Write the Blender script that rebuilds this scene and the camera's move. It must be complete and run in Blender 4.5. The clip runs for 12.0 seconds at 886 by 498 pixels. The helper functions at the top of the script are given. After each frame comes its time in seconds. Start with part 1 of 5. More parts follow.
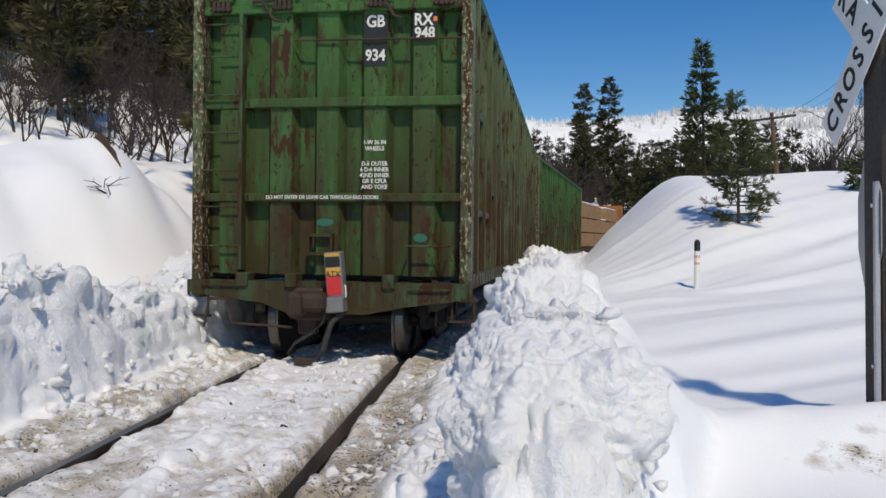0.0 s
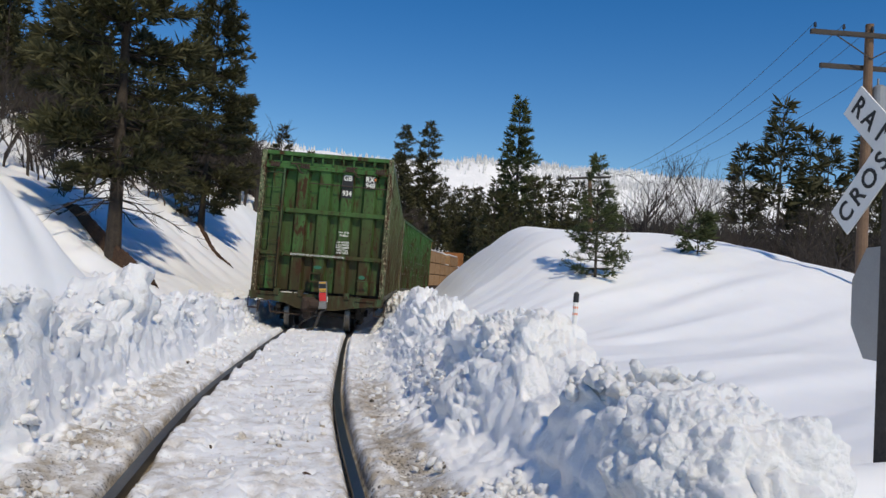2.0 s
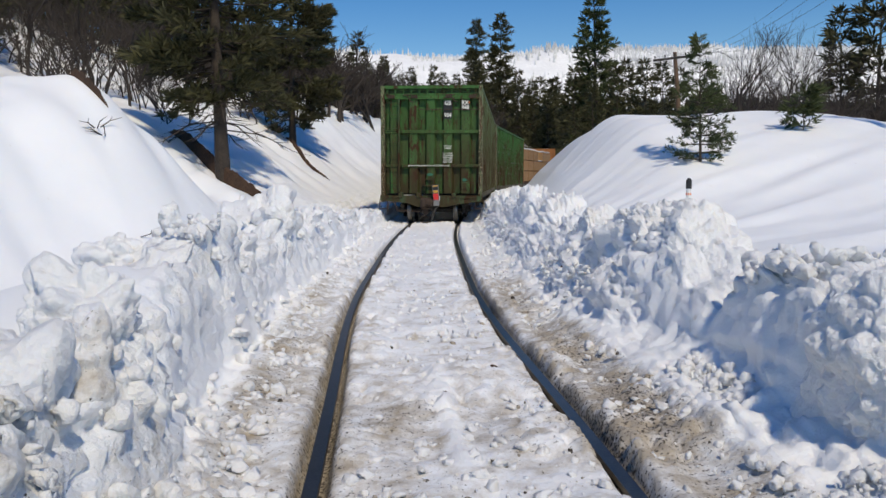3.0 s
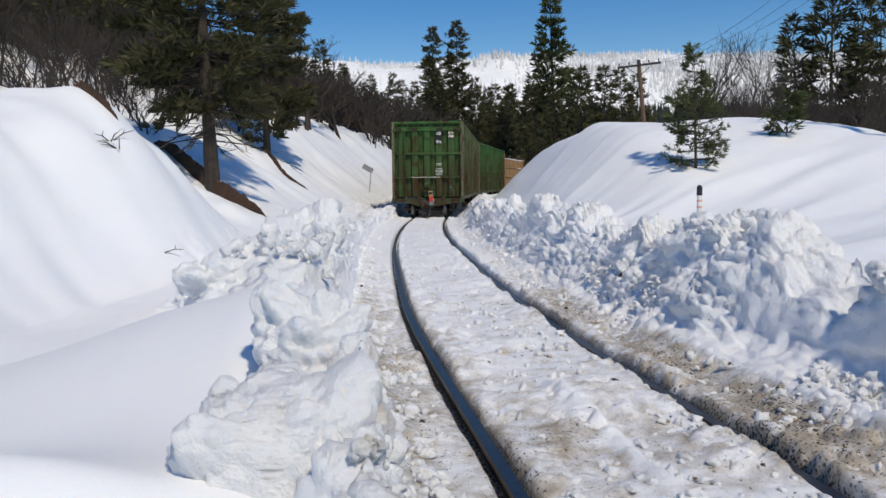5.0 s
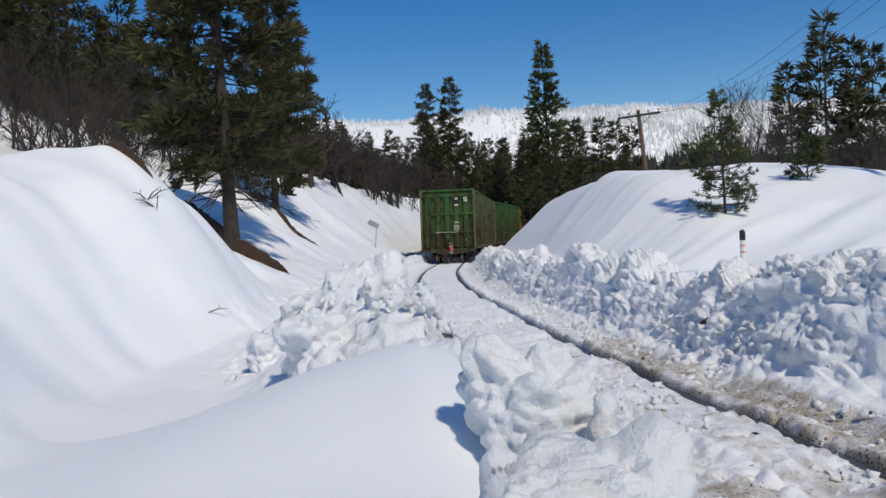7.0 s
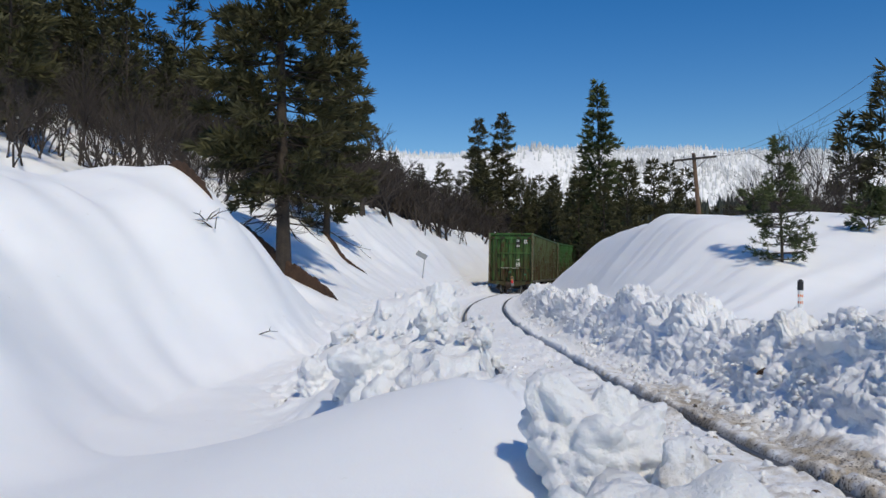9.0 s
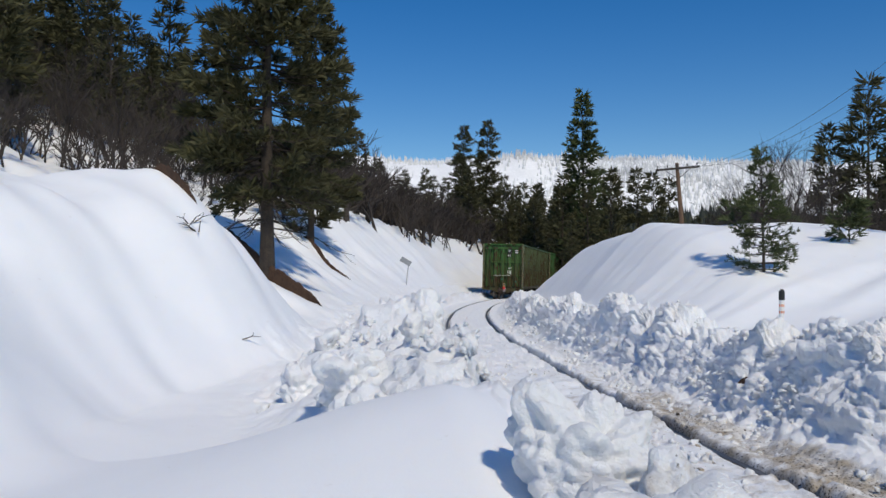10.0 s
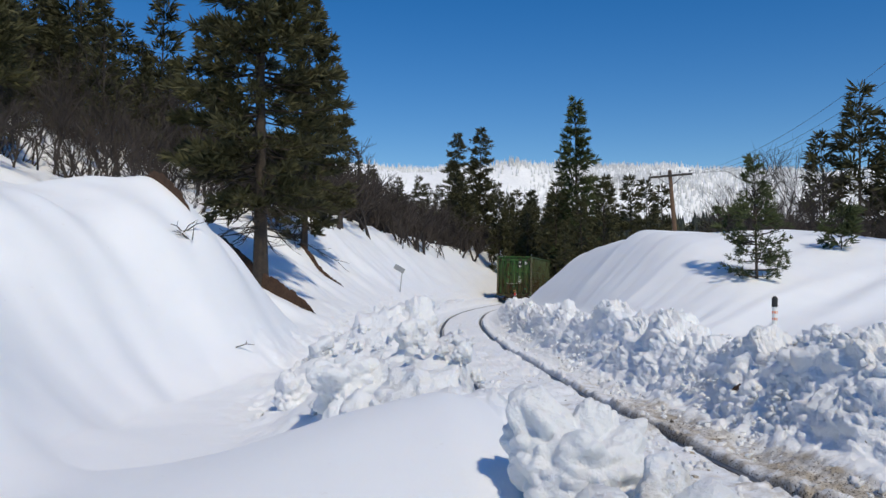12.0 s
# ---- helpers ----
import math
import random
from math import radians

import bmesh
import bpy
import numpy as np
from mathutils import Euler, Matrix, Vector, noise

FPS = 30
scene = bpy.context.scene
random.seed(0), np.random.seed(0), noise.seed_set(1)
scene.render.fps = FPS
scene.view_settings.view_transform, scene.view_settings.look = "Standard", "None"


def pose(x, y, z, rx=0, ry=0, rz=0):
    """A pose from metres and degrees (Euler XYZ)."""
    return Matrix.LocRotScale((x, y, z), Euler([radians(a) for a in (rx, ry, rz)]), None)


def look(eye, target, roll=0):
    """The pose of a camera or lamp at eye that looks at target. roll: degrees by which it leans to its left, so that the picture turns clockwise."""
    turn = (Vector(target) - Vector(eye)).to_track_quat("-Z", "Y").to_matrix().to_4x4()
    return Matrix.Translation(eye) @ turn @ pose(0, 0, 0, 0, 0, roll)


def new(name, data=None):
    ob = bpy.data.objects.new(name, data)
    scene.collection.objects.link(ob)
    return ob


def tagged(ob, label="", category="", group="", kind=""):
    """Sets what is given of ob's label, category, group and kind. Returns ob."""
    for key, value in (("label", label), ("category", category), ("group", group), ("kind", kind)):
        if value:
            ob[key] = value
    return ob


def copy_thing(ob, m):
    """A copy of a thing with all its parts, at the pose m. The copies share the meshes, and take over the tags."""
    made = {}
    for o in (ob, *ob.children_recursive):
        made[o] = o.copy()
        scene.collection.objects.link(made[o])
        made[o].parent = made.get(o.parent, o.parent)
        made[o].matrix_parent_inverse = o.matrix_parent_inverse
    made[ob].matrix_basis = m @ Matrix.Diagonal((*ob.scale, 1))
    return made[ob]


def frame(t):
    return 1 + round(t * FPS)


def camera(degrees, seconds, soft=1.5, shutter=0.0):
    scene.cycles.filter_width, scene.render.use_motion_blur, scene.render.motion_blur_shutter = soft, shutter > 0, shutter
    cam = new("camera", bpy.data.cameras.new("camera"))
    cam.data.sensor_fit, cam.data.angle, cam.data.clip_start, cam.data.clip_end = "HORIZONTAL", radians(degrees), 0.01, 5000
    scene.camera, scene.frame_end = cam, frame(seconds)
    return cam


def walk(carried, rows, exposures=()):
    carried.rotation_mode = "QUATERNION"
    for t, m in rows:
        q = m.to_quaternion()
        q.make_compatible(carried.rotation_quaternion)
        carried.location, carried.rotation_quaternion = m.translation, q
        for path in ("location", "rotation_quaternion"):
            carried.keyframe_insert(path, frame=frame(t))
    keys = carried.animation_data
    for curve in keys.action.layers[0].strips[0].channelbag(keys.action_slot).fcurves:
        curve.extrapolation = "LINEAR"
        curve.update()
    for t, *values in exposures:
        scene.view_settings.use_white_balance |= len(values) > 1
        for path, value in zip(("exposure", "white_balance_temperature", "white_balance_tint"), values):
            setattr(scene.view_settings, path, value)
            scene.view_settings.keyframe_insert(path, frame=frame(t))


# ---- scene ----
cam = camera(57.0, 12.0)
METRES, EYE, TILT, LEAN, TURN = 4.85, 1.533, 0.3, 0.0, 4.7
ROWS = [
    (0.0, 0.0, 0.0, 0.0, -0.01, -0.61, 0.6),
    (0.5, -0.0864, 0.0169, -0.0013, -2.29, -0.92, -1.16),
    (1.0, -0.1768, 0.0374, 0.0079, -5.82, 1.07, -2.51),
    (1.5, -0.2582, 0.0299, 0.0097, -9.89, 3.37, -3.01),
    (2.0, -0.3397, 0.0261, 0.0153, -13.95, 2.05, -3.31),
    (2.5, -0.4144, -0.0046, 0.0273, -14.68, -2.77, 0.27),
    (3.0, -0.485, -0.0129, 0.0238, -8.62, -5.2, 1.1),
    (3.5, -0.555, -0.022, 0.0259, -9.93, -6.11, -0.25),
    (5.5, -0.7822, 0.079, 0.0448, -12.53, -4.04, 2.13),
    (6.0, -0.8242, 0.1156, 0.0395, -10.05, -3.16, 1.57),
    (6.5, -0.8617, 0.1432, 0.042, -10.53, -2.32, 1.86),
    (7.0, -0.9014, 0.1565, 0.0386, -12.91, -1.02, 3.21),
    (7.5, -0.9144, 0.1572, 0.0405, -10.67, 0.4, 2.06),
    (9.5, -0.9212, 0.1612, 0.0389, -10.13, 1.57, -0.14),
    (10.0, -0.9233, 0.1601, 0.0394, -10.85, 1.87, -0.24),
    (10.5, -0.9233, 0.1627, 0.039, -10.79, 2.09, -0.03),
    (11.0, -0.9227, 0.1622, 0.0392, -10.8, 2.08, 0.01),
    (11.5, -0.9234, 0.1604, 0.0396, -11.0, 2.24, -0.06),
    (12.0, -0.9247, 0.1599, 0.0398, -11.3, 2.38, -0.17),
]
walk(cam, [(t, pose(0, 0, EYE, TILT, LEAN, TURN) @ pose(METRES * x, METRES * y, METRES * z, 90 + pitch, roll, yaw)) for t, x, y, z, yaw, pitch, roll in ROWS],
     exposures=[(0.0, 0.04, 7950.0, 7.0), (3.7, 0.04, 7850.0, 7.0), (7.0, -0.05, 7600.0, 6.0), (12.0, -0.01, 7500.0, 6.0)])

# ---- light ----
SUN_AZ, SUN_EL = 160.0, 50.0      # degrees clockwise from the way ahead, and above the horizon
world = bpy.data.worlds.new("sky")
scene.world = world
world.use_nodes = True
wn = world.node_tree.nodes
sky = wn.new("ShaderNodeTexSky")
sky.sky_type = "NISHITA"
sky.sun_disc = False
sky.sun_elevation = radians(SUN_EL)
sky.sun_rotation = radians(SUN_AZ)
sky.altitude = 900
sky.air_density, sky.dust_density, sky.ozone_density = 1.0, 0.2, 2.6
deep = wn.new("ShaderNodeHueSaturation")
deep.inputs["Hue"].default_value, deep.inputs["Saturation"].default_value = 0.511, 1.44
world.node_tree.links.new(sky.outputs[0], deep.inputs["Color"])
world.node_tree.links.new(deep.outputs[0], wn["Background"].inputs[0])
wn["Background"].inputs[1].default_value = 0.117
sun = new("sun", bpy.data.lights.new("sun", "SUN"))
sun.data.energy, sun.data.angle, sun.data.color = 2.55, radians(3.0), (1.0, 0.96, 0.9)
saz, sel = radians(SUN_AZ), radians(SUN_EL)
sun.matrix_world = look((math.sin(saz) * math.cos(sel), math.cos(saz) * math.cos(sel), math.sin(sel)), (0, 0, 0))

# ---- materials ----


def material(name, rough=0.7, metal=0.0):
    m = bpy.data.materials.new(name)
    m.use_nodes = True
    b = m.node_tree.nodes["Principled BSDF"]
    b.inputs["Roughness"].default_value, b.inputs["Metallic"].default_value = rough, metal
    return m, m.node_tree.nodes, m.node_tree.links, b


def plain(name, colour, rough=0.6, metal=0.0, vary=0.25, scale=6.0, bump=0.15, fine=60.0):
    """A surface with variation at two scales and a fine relief."""
    m, n, l, b = material(name, rough, metal)
    co = n.new("ShaderNodeTexCoord")
    big, small = n.new("ShaderNodeTexNoise"), n.new("ShaderNodeTexNoise")
    big.inputs["Scale"].default_value, small.inputs["Scale"].default_value = scale, fine
    big.inputs["Detail"].default_value = 6
    ramp = n.new("ShaderNodeValToRGB")
    ramp.color_ramp.elements[0].position, ramp.color_ramp.elements[1].position = 0.3, 0.75
    ramp.color_ramp.elements[0].color = (*[c * (1 - vary) for c in colour], 1)
    ramp.color_ramp.elements[1].color = (*[min(1, c * (1 + vary)) for c in colour], 1)
    add = n.new("ShaderNodeMath")
    add.operation = "MULTIPLY_ADD"
    add.inputs[1].default_value = 0.5
    l.new(co.outputs["Object"], big.inputs["Vector"])
    l.new(co.outputs["Object"], small.inputs["Vector"])
    l.new(small.outputs[0], add.inputs[0])
    half = n.new("ShaderNodeMath")
    half.operation = "MULTIPLY"
    half.inputs[1].default_value = 0.6
    l.new(big.outputs[0], half.inputs[0])
    l.new(half.outputs[0], add.inputs[2])
    l.new(add.outputs[0], ramp.inputs[0])
    l.new(ramp.outputs[0], b.inputs["Base Color"])
    bp = n.new("ShaderNodeBump")
    bp.inputs["Strength"].default_value, bp.inputs["Distance"].default_value = bump, 0.02
    l.new(small.outputs[0], bp.inputs["Height"])
    l.new(bp.outputs[0], b.inputs["Normal"])
    return m


def snow_material():
    """White snow; the attribute 'dirt' mixes in grit and brown slush."""
    m, n, l, b = material("snow", 0.55)
    b.inputs["Subsurface Weight"].default_value, b.inputs["Subsurface Scale"].default_value = 0.3, 0.03
    b.inputs["Subsurface Radius"].default_value = (0.8, 0.9, 1.0)
    co = n.new("ShaderNodeTexCoord")
    at = n.new("ShaderNodeAttribute")
    at.attribute_name = "dirt"
    n1, n2, n3 = (n.new("ShaderNodeTexNoise") for _ in range(3))
    for q, sc, de in ((n1, 1.3, 5), (n2, 48.0, 4), (n3, 90.0, 3)):
        q.inputs["Scale"].default_value, q.inputs["Detail"].default_value = sc, de
        l.new(co.outputs["Object"], q.inputs["Vector"])
    clean = n.new("ShaderNodeValToRGB")
    clean.color_ramp.elements[0].color, clean.color_ramp.elements[1].color = (0.86, 0.875, 0.895, 1), (0.94, 0.945, 0.95, 1)
    l.new(n1.outputs[0], clean.inputs[0])
    # slush: a pale brown film in patches; grit: dark specks
    n4 = n.new("ShaderNodeTexNoise")
    n4.inputs["Scale"].default_value, n4.inputs["Detail"].default_value, n4.inputs["Roughness"].default_value = 4.5, 8, 0.68
    l.new(co.outputs["Object"], n4.inputs["Vector"])

    def gated(tex, gain, cut_at, weight):
        """tex above a level that falls as the dirt rises."""
        a = n.new("ShaderNodeMath")
        a.operation = "MULTIPLY_ADD"
        a.inputs[1].default_value = weight
        l.new(at.outputs["Fac"], a.inputs[0])
        l.new(tex, a.inputs[2])
        c = n.new("ShaderNodeMath")
        c.operation, c.use_clamp = "MULTIPLY_ADD", True
        c.inputs[1].default_value, c.inputs[2].default_value = gain, -gain * cut_at
        l.new(a.outputs[0], c.inputs[0])
        return c.outputs[0]

    film = gated(n4.outputs[0], 3.8, 0.66, 0.53)
    speck = gated(n2.outputs[0], 9.0, 0.79, 0.36)
    mix = n.new("ShaderNodeMix")
    mix.data_type = "RGBA"
    mix.inputs[7].default_value = (0.45, 0.385, 0.30, 1)
    l.new(film, mix.inputs[0])
    l.new(clean.outputs[0], mix.inputs[6])
    mix2 = n.new("ShaderNodeMix")
    mix2.data_type = "RGBA"
    mix2.inputs[7].default_value = (0.06, 0.048, 0.036, 1)
    l.new(speck, mix2.inputs[0])
    l.new(mix.outputs[2], mix2.inputs[6])
    l.new(mix2.outputs[2], b.inputs["Base Color"])
    bp = n.new("ShaderNodeBump")
    bp.inputs["Strength"].default_value, bp.inputs["Distance"].default_value = 0.3, 0.008
    l.new(n3.outputs[0], bp.inputs["Height"])
    # crumbly relief where the plough broke the snow
    cr = n.new("ShaderNodeAttribute")
    cr.attribute_name = "crumb"
    n5 = n.new("ShaderNodeTexNoise")
    n5.inputs["Scale"].default_value, n5.inputs["Detail"].default_value, n5.inputs["Roughness"].default_value = 20.0, 8, 0.65
    l.new(co.outputs["Object"], n5.inputs["Vector"])
    b2 = n.new("ShaderNodeBump")
    b2.inputs["Distance"].default_value = 0.05
    st = n.new("ShaderNodeMath")
    st.operation = "MULTIPLY"
    st.inputs[1].default_value = 0.8
    l.new(cr.outputs["Fac"], st.inputs[0])
    l.new(st.outputs[0], b2.inputs["Strength"])
    l.new(n5.outputs[0], b2.inputs["Height"])
    l.new(bp.outputs[0], b2.inputs["Normal"])
    l.new(b2.outputs[0], b.inputs["Normal"])
    return m


SNOW = snow_material()
STEEL = plain("rail_steel", (0.09, 0.085, 0.085), 0.32, 0.85, 0.3, 5, 0.05)
RUST = plain("rusty_steel", (0.05, 0.031, 0.021), 0.75, 0.2, 0.5, 4, 0.3)
BLACK = plain("black_iron", (0.022, 0.019, 0.017), 0.65, 0.2, 0.4, 5, 0.3)
BARK = plain("pine_bark", (0.045, 0.034, 0.026), 0.9, 0.0, 0.5, 5, 0.8, 25)
TWIG = plain("bare_wood", (0.042, 0.033, 0.028), 0.9, 0.0, 0.4, 3, 0.3)
NEEDLE = plain("pine_needles", (0.052, 0.05, 0.016), 0.75, 0.0, 0.5, 0.8, 0.1)
FIRN = plain("fir_needles", (0.05, 0.066, 0.018), 0.75, 0.0, 0.5, 1.2, 0.1)
EARTH = plain("bare_earth", (0.06, 0.032, 0.019), 0.95, 0.0, 0.5, 3, 0.9, 14)
WOOD = plain("weathered_pole", (0.15, 0.09, 0.055), 0.85, 0.0, 0.35, 3, 0.4, 30)
WHITE = plain("white_paint", (0.75, 0.75, 0.73), 0.5, 0.0, 0.06, 5, 0.05)
LETTER = plain("black_paint", (0.012, 0.012, 0.013), 0.5, 0.0, 0.2, 5, 0.05)

ORANGE = plain("orange_sticker", (0.75, 0.2, 0.05), 0.5)
# ---- mesh helpers ----


def link_mesh(name, verts, faces, mat, parent=None, label="", smooth=False):
    me = bpy.data.meshes.new(name)
    me.from_pydata(verts, [], faces)
    me.materials.append(mat)
    if smooth:
        me.polygons.foreach_set("use_smooth", [True] * len(me.polygons))
    ob = new(name, me)
    if parent:
        ob.parent = parent
    return tagged(ob, label)


def part(name, bm, mat, parent=None, label="", smooth=False):
    me = bpy.data.meshes.new(name)
    bmesh.ops.recalc_face_normals(bm, faces=bm.faces)
    bm.to_mesh(me)
    bm.free()
    me.materials.append(mat)
    if smooth:
        me.polygons.foreach_set("use_smooth", [True] * len(me.polygons))
    ob = new(name, me)
    if parent:
        ob.parent = parent
    return tagged(ob, label)


def box(bm, x0, x1, y0, y1, z0, z1, bevel=0.0, m=None):
    r = bmesh.ops.create_cube(bm, size=1.0)
    mat = Matrix.Translation(((x0 + x1) / 2, (y0 + y1) / 2, (z0 + z1) / 2)) @ Matrix.Diagonal((x1 - x0, y1 - y0, z1 - z0, 1))
    bmesh.ops.transform(bm, matrix=mat, verts=r["verts"])
    if bevel:
        es = {e for v in r["verts"] for e in v.link_edges}
        r2 = bmesh.ops.bevel(bm, geom=list(es), offset=bevel, segments=1, affect="EDGES")
        vs = r2["verts"]
    else:
        vs = r["verts"]
    if m is not None:
        bmesh.ops.transform(bm, matrix=m, verts=list({v for v in vs}))
    return vs


def rod(bm, a, b, r0, r1=None, sides=8, caps=True):
    a, b = Vector(a), Vector(b)
    d = b - a
    r = bmesh.ops.create_cone(bm, cap_ends=caps, segments=sides, radius1=r0, radius2=r0 if r1 is None else r1, depth=d.length)
    bmesh.ops.transform(bm, matrix=Matrix.Translation((a + b) / 2) @ d.to_track_quat("Z", "Y").to_matrix().to_4x4(), verts=r["verts"])
    return r["verts"]


def tube(verts, faces, pts, radii, sides=5):
    """Adds a tube along pts to the lists."""
    base = len(verts)
    for i, p in enumerate(pts):
        d = (pts[min(i + 1, len(pts) - 1)] - pts[max(i - 1, 0)]).normalized()
        a = d.orthogonal().normalized()
        c = d.cross(a)
        for k in range(sides):
            w = 2 * math.pi * k / sides
            verts.append(p + (a * math.cos(w) + c * math.sin(w)) * radii[i])
    for i in range(len(pts) - 1):
        for k in range(sides):
            q = base + i * sides
            faces.append((q + k, q + (k + 1) % sides, q + sides + (k + 1) % sides, q + sides + k))


def writing(text, size, parent, x, y, z, mat, name="lettering", wide=1.0, turn=0.0, rx=90.0, tilt=0.0, bold=0.0):
    """Letters standing upright, facing the rear, centred on x."""
    cu = bpy.data.curves.new(name, "FONT")
    cu.body, cu.size, cu.align_x, cu.align_y, cu.extrude, cu.offset = text, size, "CENTER", "CENTER", 0.002, bold
    cu.resolution_u = 3
    tmp = bpy.data.objects.new("text_source", cu)
    me = bpy.data.meshes.new_from_object(tmp)
    bpy.data.objects.remove(tmp)
    me.materials.clear()
    me.materials.append(mat)
    ob = new(name, me)
    ob.parent = parent
    ob.matrix_basis = pose(x, y, z, rx, tilt, turn) @ Matrix.Diagonal((wide, 1, 1, 1))
    return ob


def lattice(ix, iy, seed):
    h = (ix.astype(np.int64) * 374761393 + iy.astype(np.int64) * 668265263 + seed * 2147483647) & 0xFFFFFFFF
    h = ((h ^ (h >> 13)) * 1274126177) & 0xFFFFFFFF
    return ((h ^ (h >> 16)) & 0xFFFF) / 65535.0


def vnoise(x, y, seed=0):
    """Smooth value noise, 0 to 1."""
    ix, iy = np.floor(x), np.floor(y)
    fx, fy = x - ix, y - iy
    fx, fy = fx * fx * (3 - 2 * fx), fy * fy * (3 - 2 * fy)
    a, b = lattice(ix, iy, seed), lattice(ix + 1, iy, seed)
    c, d = lattice(ix, iy + 1, seed), lattice(ix + 1, iy + 1, seed)
    return (a * (1 - fx) + b * fx) * (1 - fy) + (c * (1 - fx) + d * fx) * fy


def fbm(x, y, seed=0, octaves=4):
    t, a, w = 0.0, 0.5, 0.0
    for o in range(octaves):
        t, w = t + a * vnoise(x * 2 ** o + 17.3 * o, y * 2 ** o - 9.1 * o, seed + o), w + a
        a *= 0.5
    return t / w


def lumps(x, y, seed=0):
    """Rounded lumps: 1 at a lump's middle, 0 between lumps."""
    ix, iy = np.floor(x), np.floor(y)
    best = np.full(np.shape(x), 9.0)
    for dx in (-1, 0, 1):
        for dy in (-1, 0, 1):
            px = ix + dx + 0.15 + 0.7 * lattice(ix + dx, iy + dy, seed)
            py = iy + dy + 0.15 + 0.7 * lattice(ix + dx, iy + dy, seed + 7)
            best = np.minimum(best, (x - px) ** 2 + (y - py) ** 2)
    return np.clip(1 - best / 0.6, 0, 1) ** 0.5


def sstep(a, b, v):
    q = np.clip((v - a) / (b - a), 0, 1)
    return q * q * (3 - 2 * q)


# ---- the track's line and the lie of the snow ----
ZR = 0.20          # top of the rails
CX, CK, CY = -1.97, 0.00265, 5.6
CANT = 0.02        # half the height by which the outer rail lies above the inner


def track_x(y):
    return CX - 0.075 * np.exp(-((y - 9.0) / 3.6) ** 2) + CK * np.clip(y - CY, 0, 110) ** 2 + np.clip(y - CY - 110, 0, None) * 2 * CK * 110


def track_slope(y):
    return 2 * CK * np.clip(y - CY, 0, 110)


def snow_height(x, y):
    """Height of the snow without its fine crumbs, and how dirty it is."""
    sl = track_slope(y)
    u = (x - track_x(y)) / np.sqrt(1 + sl * sl)
    au = np.abs(u)
    bed = ZR + 0.02 + 0.05 * (fbm(x * 2.2, y * 2.2, 3) - 0.5) * 2
    # right: shoulder, broken bank with a steep face, plain, slope and mound
    start_r = sstep(2.5, 3.3, y)
    crest = 1.04 + 0.7 * (fbm(y * 0.55, x * 0.2, 11) - 0.35) + 0.25 * (vnoise(y * 1.6, x * 0.8, 12) - 0.5) + 0.3 * (vnoise(y * 3.4, x * 2.0, 14) - 0.5)
    crest = crest * (1 - 0.25 * sstep(24, 40, y)) + 0.12 * np.exp(-((y - 4.4) / 0.7) ** 2)
    jag = 0.35 * (fbm(y * 1.3, y * 0.0 + 2, 13) - 0.5)
    sheer = np.exp(-((y - 5.2) / 1.3) ** 2)
    face = sstep(1.5 + 0.14 * sheer, 2.12 - 0.17 * sheer, u + jag * 0.8)
    near = 1 - sstep(5.9, 7.3, y)
    ledge = 0.75 * sstep(1.73, 1.96, u + 0.15 * jag) + 0.25 * sstep(1.9, 2.2, u + 0.4 * jag)
    face = face * (1 - near) + ledge * near
    wid = 0.55 * sstep(4.2, 7, y)
    back = 1 - sstep(2.25 + 0.2 * wid + 0.2 * near, 2.8 + wid + 0.1 * near, u + jag * sstep(4, 6, y))
    foot = 0.22 * sstep(1.15, 1.75, u) * (1 - near) + 0.35 * near * np.clip((u - 1.1) / 0.95, 0, 1)
    plain_r = 0.45 + 0.2 * sstep(4, 14, y)
    mound = sstep(12.3, 27, y) * (0.2 + 0.8 * sstep(2.6, 6.5, u)) * (1 - 0.6 * sstep(36, 70, y))
    land_r = plain_r + 3.0 * mound * sstep(2.0, 4.0, u) * (1 - 0.62 * sstep(12, 22, u))
    ripple = 0.36 * (fbm((0.8 * y - 0.6 * x) * 0.95, (0.8 * x + 0.6 * y) * 0.09, 21, 3) - 0.5)
    berm = 0.2 * np.exp(-((y - 4.25 - 0.1 * (u - 3)) / 0.42) ** 2) * sstep(2.4, 3.0, u) * (1 - sstep(4.6, 6.5, u)) * (0.7 + 0.6 * fbm(x * 1.6, y * 1.6, 22, 3))
    right = ZR + foot + (land_r - ZR - foot) * sstep(1.7, 2.7, u) + ripple * sstep(2.6, 4, u) + berm
    # the bank's blunt end at the crossing: a sheer face, a round back of unbroken snow
    uc = u - 0.35 * (y - 3.5)
    ru = np.clip(np.abs(uc - 2.06) / np.where(uc > 2.06, 0.70, 1.2), 0, 1) ** 3
    ry = np.clip((3.5 - y) / 0.95, 0, 1) ** 2.4
    dome = np.clip(1 - ru - ry, 0, 1) ** 0.5
    blunt = 1 - sstep(3.6, 4.5, y)
    top_r = np.clip(crest - right, 0, 3) * back * start_r * (1 - blunt) + np.clip(1.08 - right, 0, 3) * dome * blunt
    right = right + top_r * face
    # left: cut wall, hump, mound and hillside
    w = -u
    start_l = sstep(1.6, 2.3, y + 0.35 * (u + 2))
    lcrest = 1.0 + 0.5 * (fbm(y * 0.6, x * 0.3, 31) - 0.4) + 0.2 * (vnoise(y * 1.7, x, 32) - 0.5)
    lcrest = (lcrest + 0.55 * np.exp(-((y - 10.2) / 0.6) ** 2) + 0.2 * np.exp(-((y - 6.6) / 0.7) ** 2) + 0.15 * np.exp(-((y - 13) / 1.2) ** 2)) * (1 - 0.3 * sstep(16, 24, y))
